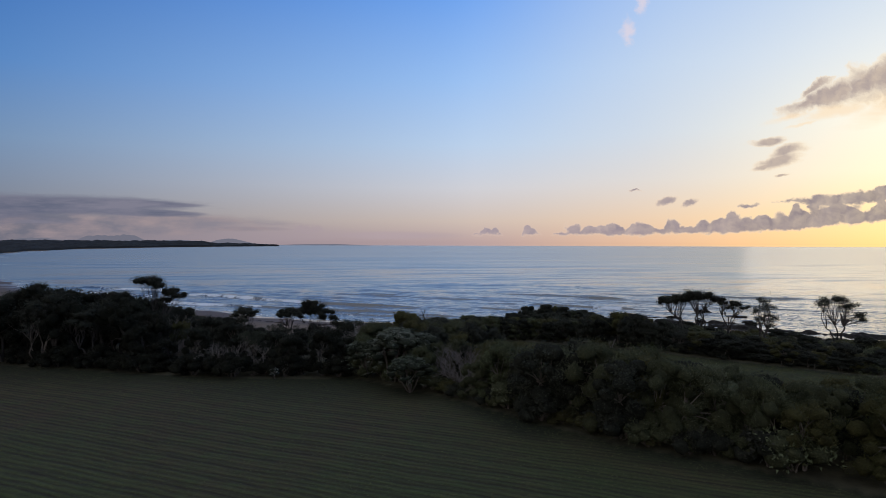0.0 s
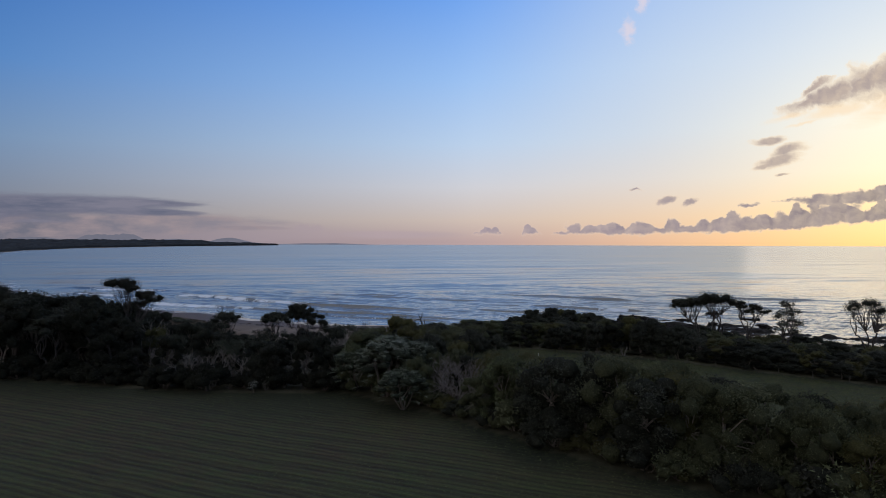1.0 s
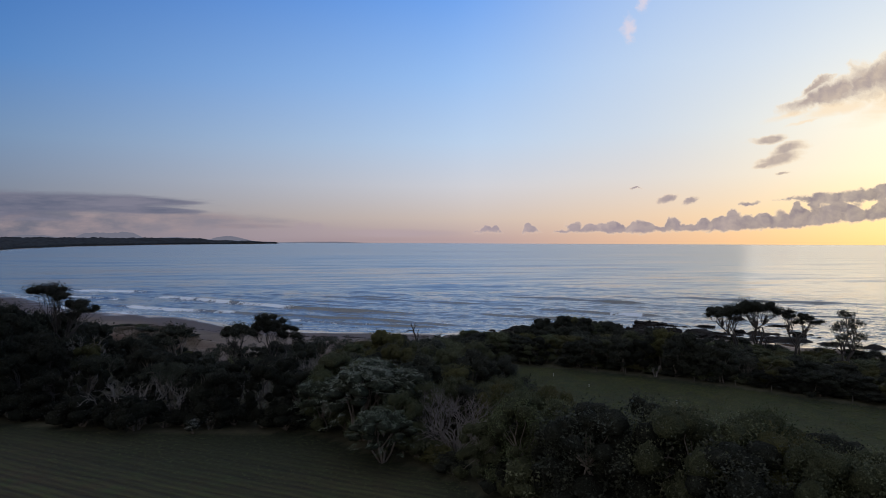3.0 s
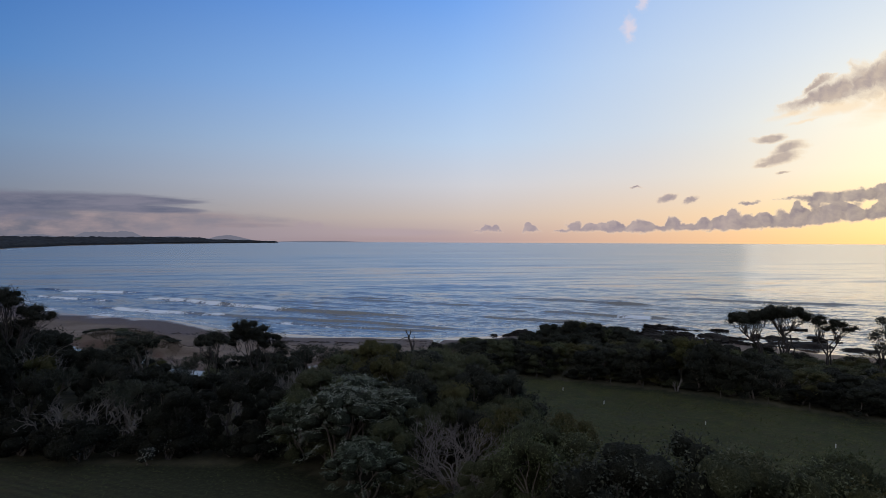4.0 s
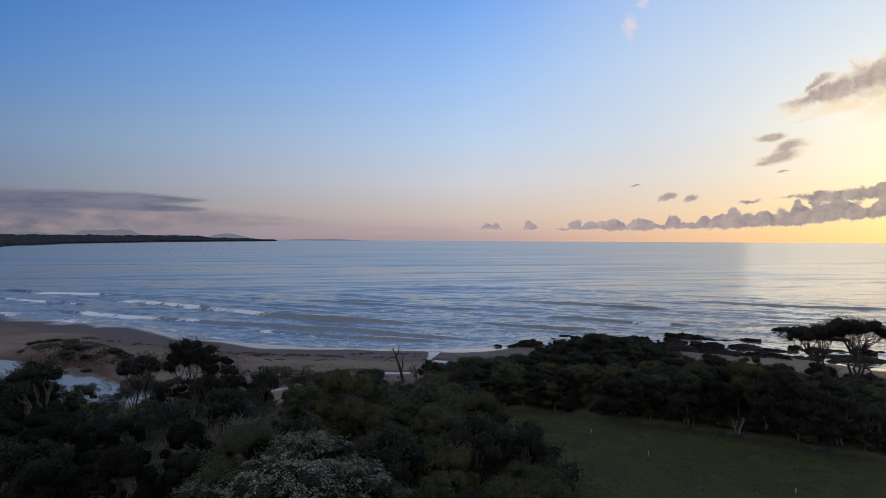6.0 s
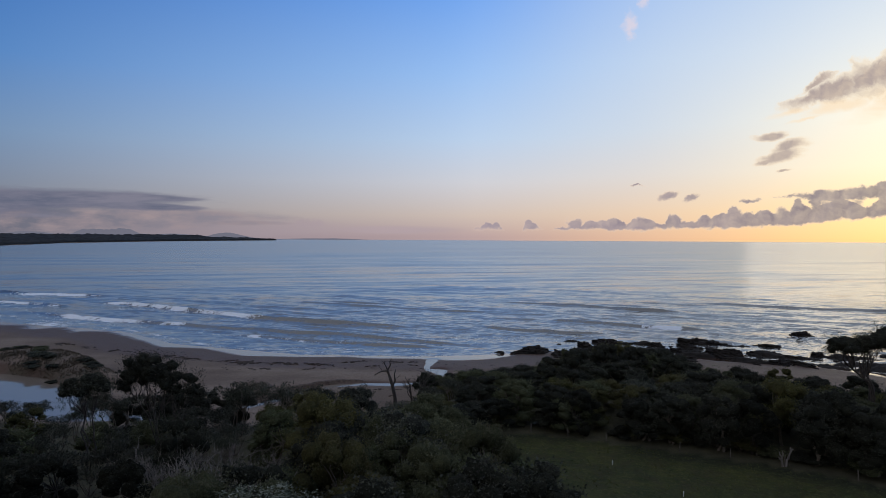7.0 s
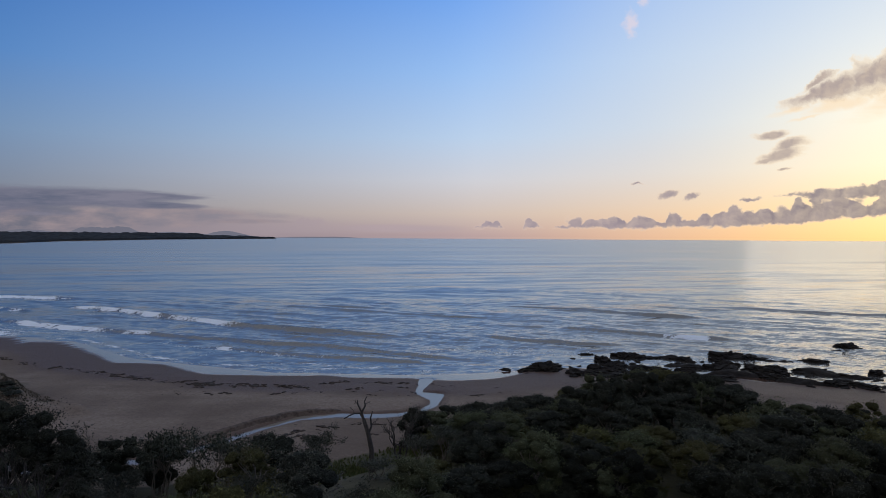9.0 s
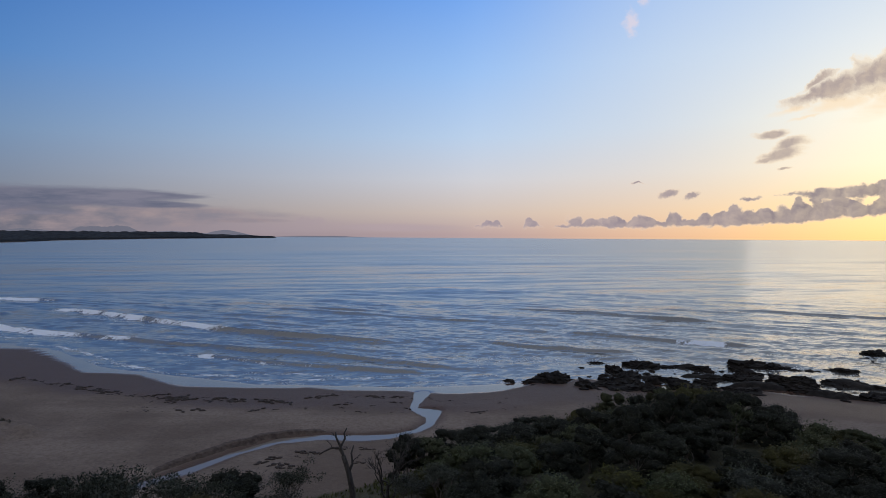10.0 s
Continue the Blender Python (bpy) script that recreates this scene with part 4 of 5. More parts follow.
def low_shrub(seed, label, leaf, height=2.6, radius=2.0, leaves=120, size=0.2, lobes=9, name="shrub"):
    p = Plant(seed)
    r = p.r
    for k in range(lobes):
        q = (k + 0.5) / lobes
        an, rr = k * 2.4 + r.rand(), radius * 0.75 * math.sqrt(q)
        c = np.array((rr * math.cos(an), rr * math.sin(an), height * (0.72 - 0.42 * q + 0.08 * r.randn())))
        p.limb(p.bend((0.1 * r.randn(), 0.1 * r.randn(), -0.2), c, 0.3, 4), 0.05, 0.015, 4)
        w = radius * (0.36 + 0.12 * r.rand())
        p.leaves(c, (w, w, w * 0.7), leaves, size, 8)
    return p.thing(name, label, "shrub", leaf, BARK, "stem", "foliage")


def bare_tree(seed, label, height=6.0, stems=4, depth=4, spread_=0.5, bark=None, name="dead_tree", radius=0.09, fan=0.5):
    p = Plant(seed)
    r = p.r
    for k in range(stems):
        an = 2 * math.pi * k / stems + r.rand()
        way = np.array((spread_ * math.cos(an), spread_ * math.sin(an), 1.0))
        p.twigs((0.12 * math.cos(an), 0.12 * math.sin(an), -0.3), way, height * 0.36, radius, depth, fan)
    return p.thing(name, label, "dead tree", None, bark or BARK_DEAD, "trunk")


DARK = "dark green coastal tree with a dense rounded crown"
DENSE = dict(leaves=200, size=0.22)
COARSE = dict(lobes=18, leaves=90, size=0.27)
FINE = dict(leaves=300, size=0.16)
models = {
    "dome": [dome_tree(k, DARK, LEAF, **DENSE) for k in range(4)],
    "dark": [dome_tree(90 + k, "very dark green coastal tree with a dense rounded crown", LEAF_DARK, **DENSE) for k in range(3)],
    "gloom": [dome_tree(95 + k, "coastal thicket tree with tangled stems, dark leaves with shade painted in", LEAF_SHADED, lobes=20, leaves=170, size=0.2, bark=BARK_DARK) for k in range(3)],
    "low_gloom": [low_shrub(98 + k, "low thicket shrub, dark leaves with shade painted in", LEAF_SHADED, size=0.18) for k in range(2)],
    "hedge": [dome_tree(140 + k, DARK, LEAF, **FINE) for k in range(3)],
    "hedge_olive": [dome_tree(145 + k, "olive-green coastal tree with a dense rounded crown", LEAF_OLIVE, **FINE) for k in range(2)],
    "dome_far": [dome_tree(k + 4, DARK, LEAF, **COARSE) for k in range(3)],
    "olive": [dome_tree(10 + k, "olive-green coastal tree with a dense rounded crown", LEAF_OLIVE, **DENSE) for k in range(2)],
    "olive_far": [dome_tree(13 + k, "olive-green coastal tree with a dense rounded crown", LEAF_OLIVE, **COARSE) for k in range(2)],
    "flat": [umbrella_tree(20 + k, "dark coastal tree with a flat layered crown on bare stems", LEAF_DARK, leaves=190, size=0.3, stems=2 + k % 2, clear=0.45, name="tea_tree") for k in range(3)],
    "airy": [airy_tree(30 + k, "open coastal tree with thin crooked stems and leaf tufts", LEAF_DARK, name="tea_tree") for k in range(3)],
    "silver": [dome_tree(40 + k, "grey-green banksia tree with upright leaf tufts", LEAF_SILVER, name="banksia_tree", height=9.0, radius=3.4, leaves=200, size=0.22) for k in range(2)],
    "pale": [spray_tree(50 + k, "spreading shrub tree with pale flowering leaf sprays", LEAF_PALE) for k in range(2)],
    "low": [low_shrub(60 + k, "low dark green coastal shrub", LEAF, size=0.20) for k in range(3)],
    "low_dark": [low_shrub(64 + k, "low very dark green coastal shrub", LEAF_DARK, size=0.18) for k in range(3)],
    "low_olive": [low_shrub(70 + k, "low olive-green coastal shrub", LEAF_OLIVE, size=0.20) for k in range(2)],
    "low_silver": [low_shrub(76 + k, "low silvery coastal shrub", LEAF_SILVER, size=0.22) for k in range(2)],
    "bare": [bare_tree(80 + k, "leafless grey bush of crooked twigs", 9.0, 5, 4, 0.55, TWIG, "dead_shrub", 0.10) for k in range(3)],
}
MODEL_HEIGHT = {"airy": 7.0, "low": 2.6, "low_olive": 2.6, "low_dark": 2.6, "low_gloom": 2.6, "low_silver": 2.6}
# heights of the canopy above the sea, place by place
CANOPY = [(17, 158, 9.3), (7, 153, 9.6), (37, 135, 12.2), (23, 148, 10.4), (31, 170, 10.5), (34, 179, 7.8), (23, 162, 10), (40, 153, 9.8), (-24, 140, 6.8), (-29, 135, 7.4), (-36, 138, 6.8), (-6, 123, 12.7), (-7, 138, 10.6),
          (-14, 114, 11.6), (-18, 118, 11.2), (9, 165, 6.6), (14, 172, 5.2), (12, 160, 8.0), (0, 122, 13), (-37, 146, 5.6), (-46, 122, 12), (-74, 130, 15.5), (-80, 117, 18.5), (-66, 120, 17), (-36, 104, 12.8), (-13, 104, 13.5), (11, 86, 13.6), (17, 77, 15.5),
          (26, 72, 14.8), (20, 88, 10.5), (42, 70, 12.5), (2, 86.5, 12), (-2, 89.5, 11.5), (2, 92, 13), (8, 98, 11.8), (60, 50, 14), (-92, 116, 18), (-60, 150, 5.2), (90, 118, 8.5), (90, 145, 5.5), (102, 130, 6), (76, 157, 5.5), (-5, 152, 6.3), (-14, 150, 6.0),
          (1, 160, 6.2), (50, 168, 5.6), (62, 160, 6.5), (44, 160, 7.8)]


def canopy_top(x, y):
    w = [1 / ((x - a) ** 2 + (y - b) ** 2 + 9) ** 1.5 for a, b, _ in CANOPY]
    return sum(v * p[2] for v, p in zip(w, CANOPY)) / sum(w)


first_use = set()
planted = []


def plant(kind, x, y, scale=1.0, turn=None, sink=0.0, group="", stretch=1.0, which=None, top=None):
    """Stand one of the models at (x, y) on the ground."""
    pool = models[kind]
    ob = pool[which if which is not None else random.randrange(len(pool))]
    turn = random.uniform(0, 360) if turn is None else turn
    z = height_at(x, y) - sink
    m = Matrix.Translation((x, y, z)) @ pose(0, 0, 0, 0, 0, turn)
    if ob.name not in first_use:
        first_use.add(ob.name)
        ob.matrix_basis = m
        c = ob
    else:
        c = copy_thing(ob, m)
    c.scale = (scale, scale, scale * stretch)
    if top:
        tall = (top - z) / MODEL_HEIGHT.get(kind, 9.0)
        wide = max(tall, 0.72 if MODEL_HEIGHT.get(kind, 9.0) > 5 else 1.0) * scale
        c.scale = (wide, wide, tall)
    if group:
        c["group"] = group
    planted.append((x, y))
    return c


def scatter(area, gap, choose, seed, clear=()):
    """Fill an area with plants no nearer to each other than the gap."""
    rng = random.Random(seed)
    xs_, ys_ = [p[0] for p in area], [p[1] for p in area]
    got = []
    for _ in range(int((max(xs_) - min(xs_)) * (max(ys_) - min(ys_)) / gap ** 2 * 9)):
        x, y = rng.uniform(min(xs_), max(xs_)), rng.uniform(min(ys_), max(ys_))
        if abs(x) > 0.80 * y + 6 or not inside(x, y, area):
            continue
        if any((x - a) ** 2 + (y - b) ** 2 < gap * gap for a, b in got) or any(math.hypot(x - a, y - b) < c for a, b, c in clear):
            continue
        got.append((x, y))
        random.seed(rng.random())
        choose(x, y, rng)


# single trees that stand out
def special(kind, seed, x, y, top, turn=0.0, **how):
    tall = top - height_at(x, y)
    ob = {"umbrella": umbrella_tree, "airy": airy_tree, "dome": dome_tree, "bare": bare_tree}[kind](seed, height=tall, **how)
    ob.matrix_basis = Matrix.Translation((x, y, height_at(x, y))) @ pose(0, 0, 0, 0, 0, turn)
    return ob


pad_tree(101, -58.3, 124.5, [(-62.8, 20.9, 1.4, 0.7), (-61.0, 20.9, 1.7, 0.9), (-58.9, 20.2, 1.5, 0.8), (-57.0, 18.6, 1.7, 0.8), (-55.2, 17.6, 1.3, 0.6), (-57.6, 16.6, 1.0, 0.5)],
         "tall dark tree with a layered crown on bare crooked stems", LEAF_DARK, 4, 0.2, 0.5)
pad_tree(125, -64.5, 119.5, [(-64.5, 18.2, 2.4, 1.4), (-67.2, 17.2, 1.5, 1.0), (-62.2, 16.4, 1.4, 0.9)], "dark tree with a broad rounded crown over bare stems", LEAF_DARK, 4, 0.17, 0.5)
pad_tree(102, -28.2, 137.3, [(-30.2, 15.0, 1.9, 1.1), (-32.0, 13.8, 1.5, 1.1), (-28.6, 14.2, 1.8, 1.0), (-26.5, 13.0, 1.6, 0.9), (-25.0, 11.7, 1.2, 0.8), (-32.9, 12.3, 1.1, 0.8), (-29.6, 13.0, 1.6, 0.8), (-24.6, 10.2, 0.9, 0.7), (-27.4, 11.6, 1.2, 0.6)],
         "dark tree with a tall uneven crown on many thin grey stems", LEAF_DARK, 13, 0.08, 0.75, 240, 0.15, 0.5, 0.42, bark=BARK_DARK)
pad_tree(103, -34.3, 132.6, [(-35.2, 13.4, 1.5, 0.9), (-33.6, 13.7, 1.5, 0.9), (-32.3, 13.0, 0.9, 0.6), (-36.2, 12.8, 0.9, 0.6)], "small dark tree with a round top on two thin stems", LEAF_DARK, 3, 0.12, 0.4, clear=0.5)
pad_tree(104, 60.3, 151, [(57.4, 14.8, 2.1, 0.9), (59.6, 15.3, 1.7, 0.9), (55.8, 14.2, 1.2, 0.6), (61.4, 14.6, 1.3, 0.7)], "dark umbrella-shaped tree standing above the shore", LEAF_DARK, 4, 0.2, 0.55, 230)
pad_tree(105, 64.8, 150.5, [(63.0, 16.0, 2.4, 1.1), (65.4, 15.9, 2.1, 1.0), (67.4, 14.9, 1.6, 0.8), (61.6, 15.4, 1.6, 0.8)], "dark umbrella-shaped tree standing above the shore", LEAF_DARK, 5, 0.2, 0.6, 230)
pad_tree(106, 70.9, 147, [(69.4, 14.8, 1.6, 0.9), (68.1, 15.1, 1.0, 0.6), (72.3, 14.2, 1.5, 0.8), (74.2, 13.1, 1.2, 0.6), (71.0, 13.2, 1.1, 0.6)], "dark open-crowned tree standing above the shore", LEAF_DARK, 4, 0.18, 0.6, 120, 0.16, 0.5)
special("umbrella", 107, 74.3, 138, 15.8, label="feathery dark tree with a pointed open crown", leaf=LEAF_DARK, radius=3.1, lobes=16, leaves=200, clear=0.3, stems=4, core=0.35, drop=0.55)
pad_tree(109, 86.2, 130, [(85.4, 16.7, 1.5, 0.6), (82.7, 15.7, 1.2, 0.6), (83.9, 16.4, 1.2, 0.5), (87.4, 16.5, 1.4, 0.5), (89.2, 15.4, 1.3, 0.6), (90.6, 13.3, 1.2, 0.6), (91.3, 12.2, 0.9, 0.4), (87.6, 14.9, 1.0, 0.4)],
         "thin tree with an open layered crown on forked bare trunks", LEAF_DARK, 3, 0.2, 0.45, 150, 0.19, 0.3, 0.34)
special("umbrella", 110, -74, 113, 19.0, label="dark tree with a broad crown over tangled stems", leaf=LEAF_DARK, radius=4.5, lobes=9, leaves=220, stems=3)
pad_tree(111, -80, 117, [(-81.8, 19.2, 1.7, 1.1), (-79.4, 20.0, 1.9, 1.2), (-77.0, 19.0, 1.6, 1.0)], "dark tree with a rounded crown over bare stems", LEAF_DARK, 4, 0.17, 0.5)
special("umbrella", 112, -41, 124, 15.2, label="dark flat-topped tree over pale crooked stems", leaf=LEAF_DARK, radius=3.2, lobes=8, leaves=220, stems=4, bark=BARK)
special("airy", 119, -24, 149, 9.2, label="small dark tree with an open crown", leaf=LEAF_DARK)
special("airy", 120, -19, 149.5, 9.2, label="small dark tree with an open crown", leaf=LEAF_DARK)
special("airy", 121, -14.8, 150, 8.2, label="small thin tree with few leaves", leaf=LEAF_DARK, leaves=8)
special("airy", 122, -39, 146, 8.6, label="small dark tree with an open crown", leaf=LEAF_DARK)

for seed_, x_, y_, top_ in ((130, -15, 114, 15.0), (131, -18.5, 117, 14.2), (132, -11.5, 112.5, 14.6), (133, -21, 121, 13.2)):
    special("bare", seed_, x_, y_, top_, label="leafless bush of thin bleached stems", stems=10, depth=3, spread_=0.45, radius=0.10, fan=0.34)


def forked_dead_tree(x, y):
    """A thick bare trunk that forks, with broken limbs."""
    p = Plant(7)
    g = height_at(x, y)
    up = lambda q: q - g
    p.limb([(0.75, 0, -0.3), (0.65, 0, up(6.0)), (0.30, 0.1, up(7.6)), (-0.15, 0.0, up(9.1))], 0.30, 0.20, 7)
    p.limb([(-0.15, 0, up(9.1)), (-0.55, 0.1, up(9.75)), (-1.2, 0.15, up(9.7)), (-1.75, 0.1, up(9.45)), (-2.25, 0.1, up(9.15))], 0.13, 0.05, 6)
    p.limb([(-0.15, 0, up(9.1)), (-0.35, -0.1, up(9.9)), (-0.75, -0.1, up(10.7)), (-0.8, -0.1, up(11.2))], 0.15, 0.06, 6)
    p.limb([(-0.35, -0.1, up(9.9)), (0.0, 0.0, up(10.6)), (-0.1, 0.05, up(11.0)), (0.15, 0.05, up(11.5))], 0.11, 0.05, 6)
    p.limb([(0.30, 0.1, up(7.6)), (0.65, 0.0, up(8.4)), (0.55, 0.0, up(9.3)), (0.75, 0.0, up(10.0))], 0.14, 0.06, 6)
    for a, w, ln in (((-1.2, 0.15, up(9.7)), (-0.5, 0.2, 0.9), 0.5), ((0.65, 0, up(8.4)), (0.8, 0.3, 0.8), 0.7), ((-0.75, -0.1, up(10.7)), (-0.6, 0.1, 0.7), 0.4), ((0.0, 0, up(10.6)), (0.7, 0, 0.7), 0.4)):
        p.twigs(a, w, ln, 0.04, 2)
    ob = p.thing("dead_tree", "dead tree with a thick forked bare trunk", "dead tree", None, BARK_DARK)
    ob.matrix_basis = Matrix.Translation((x, y, g))


forked_dead_tree(-4.6, 153.2)
special("bare", 114, -1.4, 158.5, 10.4, label="leafless dark tree with many fine twigs", stems=4, depth=5, spread_=0.3, radius=0.12, bark=BARK_DARK, fan=0.33)
special("bare", 115, 2.6, 93, 15.9, label="wide leafless bush of fine purple-grey twigs", stems=17, depth=5, spread_=0.8, radius=0.09, bark=TWIG, fan=0.5)
special("bare", 116, -71, 116, 20.5, label="bare pale-stemmed tree beside a dark crown", stems=3, depth=4, spread_=0.35, radius=0.11)
special("bare", 117, -54.6, 122, 17.2, label="bare pale-stemmed tree beside a dark crown", stems=4, depth=4, spread_=0.4, radius=0.11)
for seed_, x_, y_, top_ in ((118, -36, 103.8, 14.6), (134, -31.5, 104.5, 13.8), (135, -40, 104.5, 13.6)):
    special("bare", seed_, x_, y_, top_, label="bleached dead tree with spreading limbs", stems=4, depth=4, spread_=0.7, radius=0.15)

for seed_, x_, y_, top_ in ((136, 36.8, 130.4, 9.0),):
    special("bare", seed_, x_, y_, top_, label="pale forked trunk at the edge of the wood", stems=2, depth=2, spread_=0.35, radius=0.14, fan=0.3)
FLOWER = leaf_material("leaf_white", [(0.0, (0.10, 0.12, 0.09)), (0.5, (0.34, 0.36, 0.33)), (1.0, (0.62, 0.63, 0.60))])
INNER[FLOWER] = INNER[LEAF_DARK]
for seed_, x_, y_, tall_ in ((140, -28.2, 100.2, 2.3), (141, -26.8, 101.6, 3.4)):
    ob = low_shrub(seed_, "small shrub covered with white flowers", FLOWER, height=tall_, radius=0.9, leaves=46, size=0.12, lobes=5, name="flowering_shrub")
    ob.matrix_basis = Matrix.Translation((x_, y_, height_at(x_, y_)))

keep_off = [(-8, 97, 6), (2.6, 92.5, 5.6)]
for px_, py_, top_ in ((-13, 101.5, 12.0), (-8, 98.5, 14.0), (-8, 105, 13.6), (-5, 91.5, 11.0), (-4, 100, 13.4)):
    plant("pale", px_, py_, 1.15, group="pale flowering trees", top=top_)

for x_, y_, top_ in ((-0.5, 121.5, 13.3), (1.6, 118.8, 11.8), (-7, 137.5, 11.4), (-6.5, 122.6, 12.9), (-3, 126, 12.4)):
    plant("silver", x_, y_, 1.0, group="grey-green banksia trees", top=top_)
for x_, y_, top_ in ((6.3, 153.5, 9.8), (10, 155, 9.2)):
    plant("dome", x_, y_, 1.0, group="trees of the shore wood", top=top_)


def low_edge(x, y):
    return float(scrub_offset(np.array([x]), np.array([y]))[0])


def far_kind(kind, x, y):
    return kind + "_far" if kind in ("dome", "olive") and (abs(x) > 42 or y > 168) else kind


def choose_hedge(x, y, rng):
    kind = rng.choices(["hedge", "hedge_olive", "dark", "silver", "bare", "flat"], [10, 4, 3.5, 0.12, 0.4, 0.0])[0]
    plant(far_kind(kind, x, y), x, y, rng.uniform(0.9, 1.15), group="trees of the hedge", top=canopy_top(x, y) + rng.gauss(0, 0.7))


def choose_left(x, y, rng):
    top = canopy_top(x, y) + rng.gauss(0, 0.8)
    if top - height_at(x, y) < 4.5:
        kind = rng.choices(["low", "low_olive", "low_silver", "airy", "bare"], [3, 1, 0.4, 8, 0.9])[0]
        top = max(top, height_at(x, y) + 2.0)
    else:
        kind = rng.choices(["dome", "dark", "olive", "silver", "flat", "airy", "bare"], [2.5, 10, 1.0, 0.5, 0.8, 2.0, 1.6])[0]
    # the rows facing the field get the leaves with painted shade
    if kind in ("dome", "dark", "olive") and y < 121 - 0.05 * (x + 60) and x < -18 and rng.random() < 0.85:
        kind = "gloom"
    plant(far_kind(kind, x, y), x, y, rng.uniform(0.9, 1.15), group="trees of the coastal wood", top=top)


def choose_right(x, y, rng):
    top = canopy_top(x, y) + rng.gauss(0, 0.6)
    e = low_edge(x, y)
    top = min(top, height_at(x, y) + 1.5 + 0.42 * max(e, 0))
    if top - height_at(x, y) < 3.4:
        kind = rng.choices(["low", "low_olive", "low_silver"], [5, 3, 1])[0]
        top = max(top, height_at(x, y) + 1.4)
    else:
        kind = rng.choices(["dome", "dark", "olive", "flat", "silver", "airy"], [2.2, 11, 1.4, 0.0, 0.2, 0.3])[0]
    plant(far_kind(kind, x, y), x, y, rng.uniform(0.92, 1.15), group="trees of the shore wood", top=top)


HEDGE = [(-13, 104), (-14, 101), (1, 90), (15, 75.5), (20, 70.5), (30, 65), (37, 60), (60, 43), (65, 55), (45, 69), (27, 80), (15, 90), (10, 104), (8, 116), (3, 132), (-6, 130)]
LEFT = [(-115, 116), (-81, 112.5), (-58, 107.5), (-36, 102.5), (-14, 103), (-7, 130), (2, 136), (3, 142), (0, 167), (-6, 161), (-14, 157), (-30, 153), (-60, 155), (-100, 156), (-140, 165), (-140, 120)]
RIGHT = [(3, 142), (13, 142.5), (21, 139.5), (28, 136.5), (37, 132.5), (47, 125.5), (55, 119.5), (76, 104.5), (120, 78), (125, 118), (104, 142), (89, 155), (75, 166), (60, 174), (50, 180), (44, 190), (32, 187), (18, 181), (6, 174), (1, 167)]
scatter(HEDGE, 3.3, choose_hedge, 1, keep_off)
scatter(LEFT, 4.3, choose_left, 2, [(-28.2, 100.5, 3), (-28.2, 137.3, 4.5), (-34.3, 132.6, 3), (-24, 149, 3), (-19, 149.5, 3), (-8, 98, 7), (-15, 114, 5), (0, 121, 3), (-4, 154, 5.5), (-1.4, 158.5, 5.5)])
scatter(RIGHT, 3.7, choose_right, 3)
# undergrowth along the edges of the fields
for line, push, seed in ((FIELD_EDGE[1:10], 1.6, 21), (FIELD_TWO[0:8], 3.0, 22), (FIELD_TWO[12:17], -1.5, 23)):
    rng = random.Random(seed)
    for (ax, ay), (bx, by) in zip(line, line[1:]):
        ln = math.dist((ax, ay), (bx, by))
        for k in range(int(ln / 2.4)):
            q = (k + rng.random()) / int(ln / 2.4)
            nx_, ny_ = -(by - ay) / ln, (bx - ax) / ln
            off = push + rng.uniform(-0.6, 1.6)
            x, y = ax + q * (bx - ax) + nx_ * off, ay + q * (by - ay) + ny_ * off
            if abs(x) > 0.8 * y + 4:
                continue
            random.seed(rng.random())
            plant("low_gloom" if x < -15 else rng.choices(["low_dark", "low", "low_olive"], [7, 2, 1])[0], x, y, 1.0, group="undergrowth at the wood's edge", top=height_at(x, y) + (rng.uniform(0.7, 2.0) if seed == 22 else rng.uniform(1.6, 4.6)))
rng = random.Random(24)
for (ax, ay), (bx, by) in zip(FIELD_TWO[0:8], FIELD_TWO[1:8]):
    ln = math.dist((ax, ay), (bx, by))
    for k in range(max(1, round(ln / 4.5))):
        q = (k + rng.uniform(0.2, 0.8)) / max(1, round(ln / 4.5))
        x, y = ax + q * (bx - ax) - (by - ay) / ln * 2.6, ay + q * (by - ay) + (bx - ax) / ln * 2.6
        random.seed(rng.random())
        plant(rng.choice(["dark", "dark", "gloom"]), x, y, 1.0, group="trees of the shore wood", top=canopy_top(x, y) + rng.gauss(-0.6, 0.5))
rng = random.Random(31)
for k in range(34):
    q, w = rng.uniform(-0.95, 0.9), rng.gauss(0, 0.35)
    x, y = -78 - 0.8 * 20 * q + 0.6 * 8 * w, 191 + 0.6 * 20 * q + 0.8 * 8 * w
    if k % 3 and x > -76:
        continue
    plant(rng.choice(["low", "low_silver", "low_dark"]), x, y, 0.8, group="scrub on the dune", top=height_at(x, y) + rng.uniform(0.5, 1.2))
for pool in models.values():
    for ob in pool:
        if ob.name not in first_use:
            for o in (*ob.children_recursive, ob):
                bpy.data.objects.remove(o)

# ------------------------------------------------------------------ rocks of the shore
rock_rng = np.random.RandomState(5)


def rock_mesh(seed, flat, detail=3):
    bm = bmesh.new()
    bmesh.ops.create_icosphere(bm, subdivisions=detail, radius=1.0)
    off = Vector((seed * 7.1, seed * 3.3, 0))
    for v in bm.verts:
        p = v.co.copy()
        f = 1 + 0.42 * noise.noise(p * 1.3 + off) + 0.5 * noise.noise(p * 3.1 + off) + 0.34 * noise.noise(p * 7 + off) + 0.16 * noise.noise(p * 15 + off)
        v.co = Vector((p.x * f, p.y * f, p.z * f * flat))
    me = bpy.data.meshes.new("rock")
    bm.to_mesh(me)
    bm.free()
    me.materials.append(ROCK)
    return me


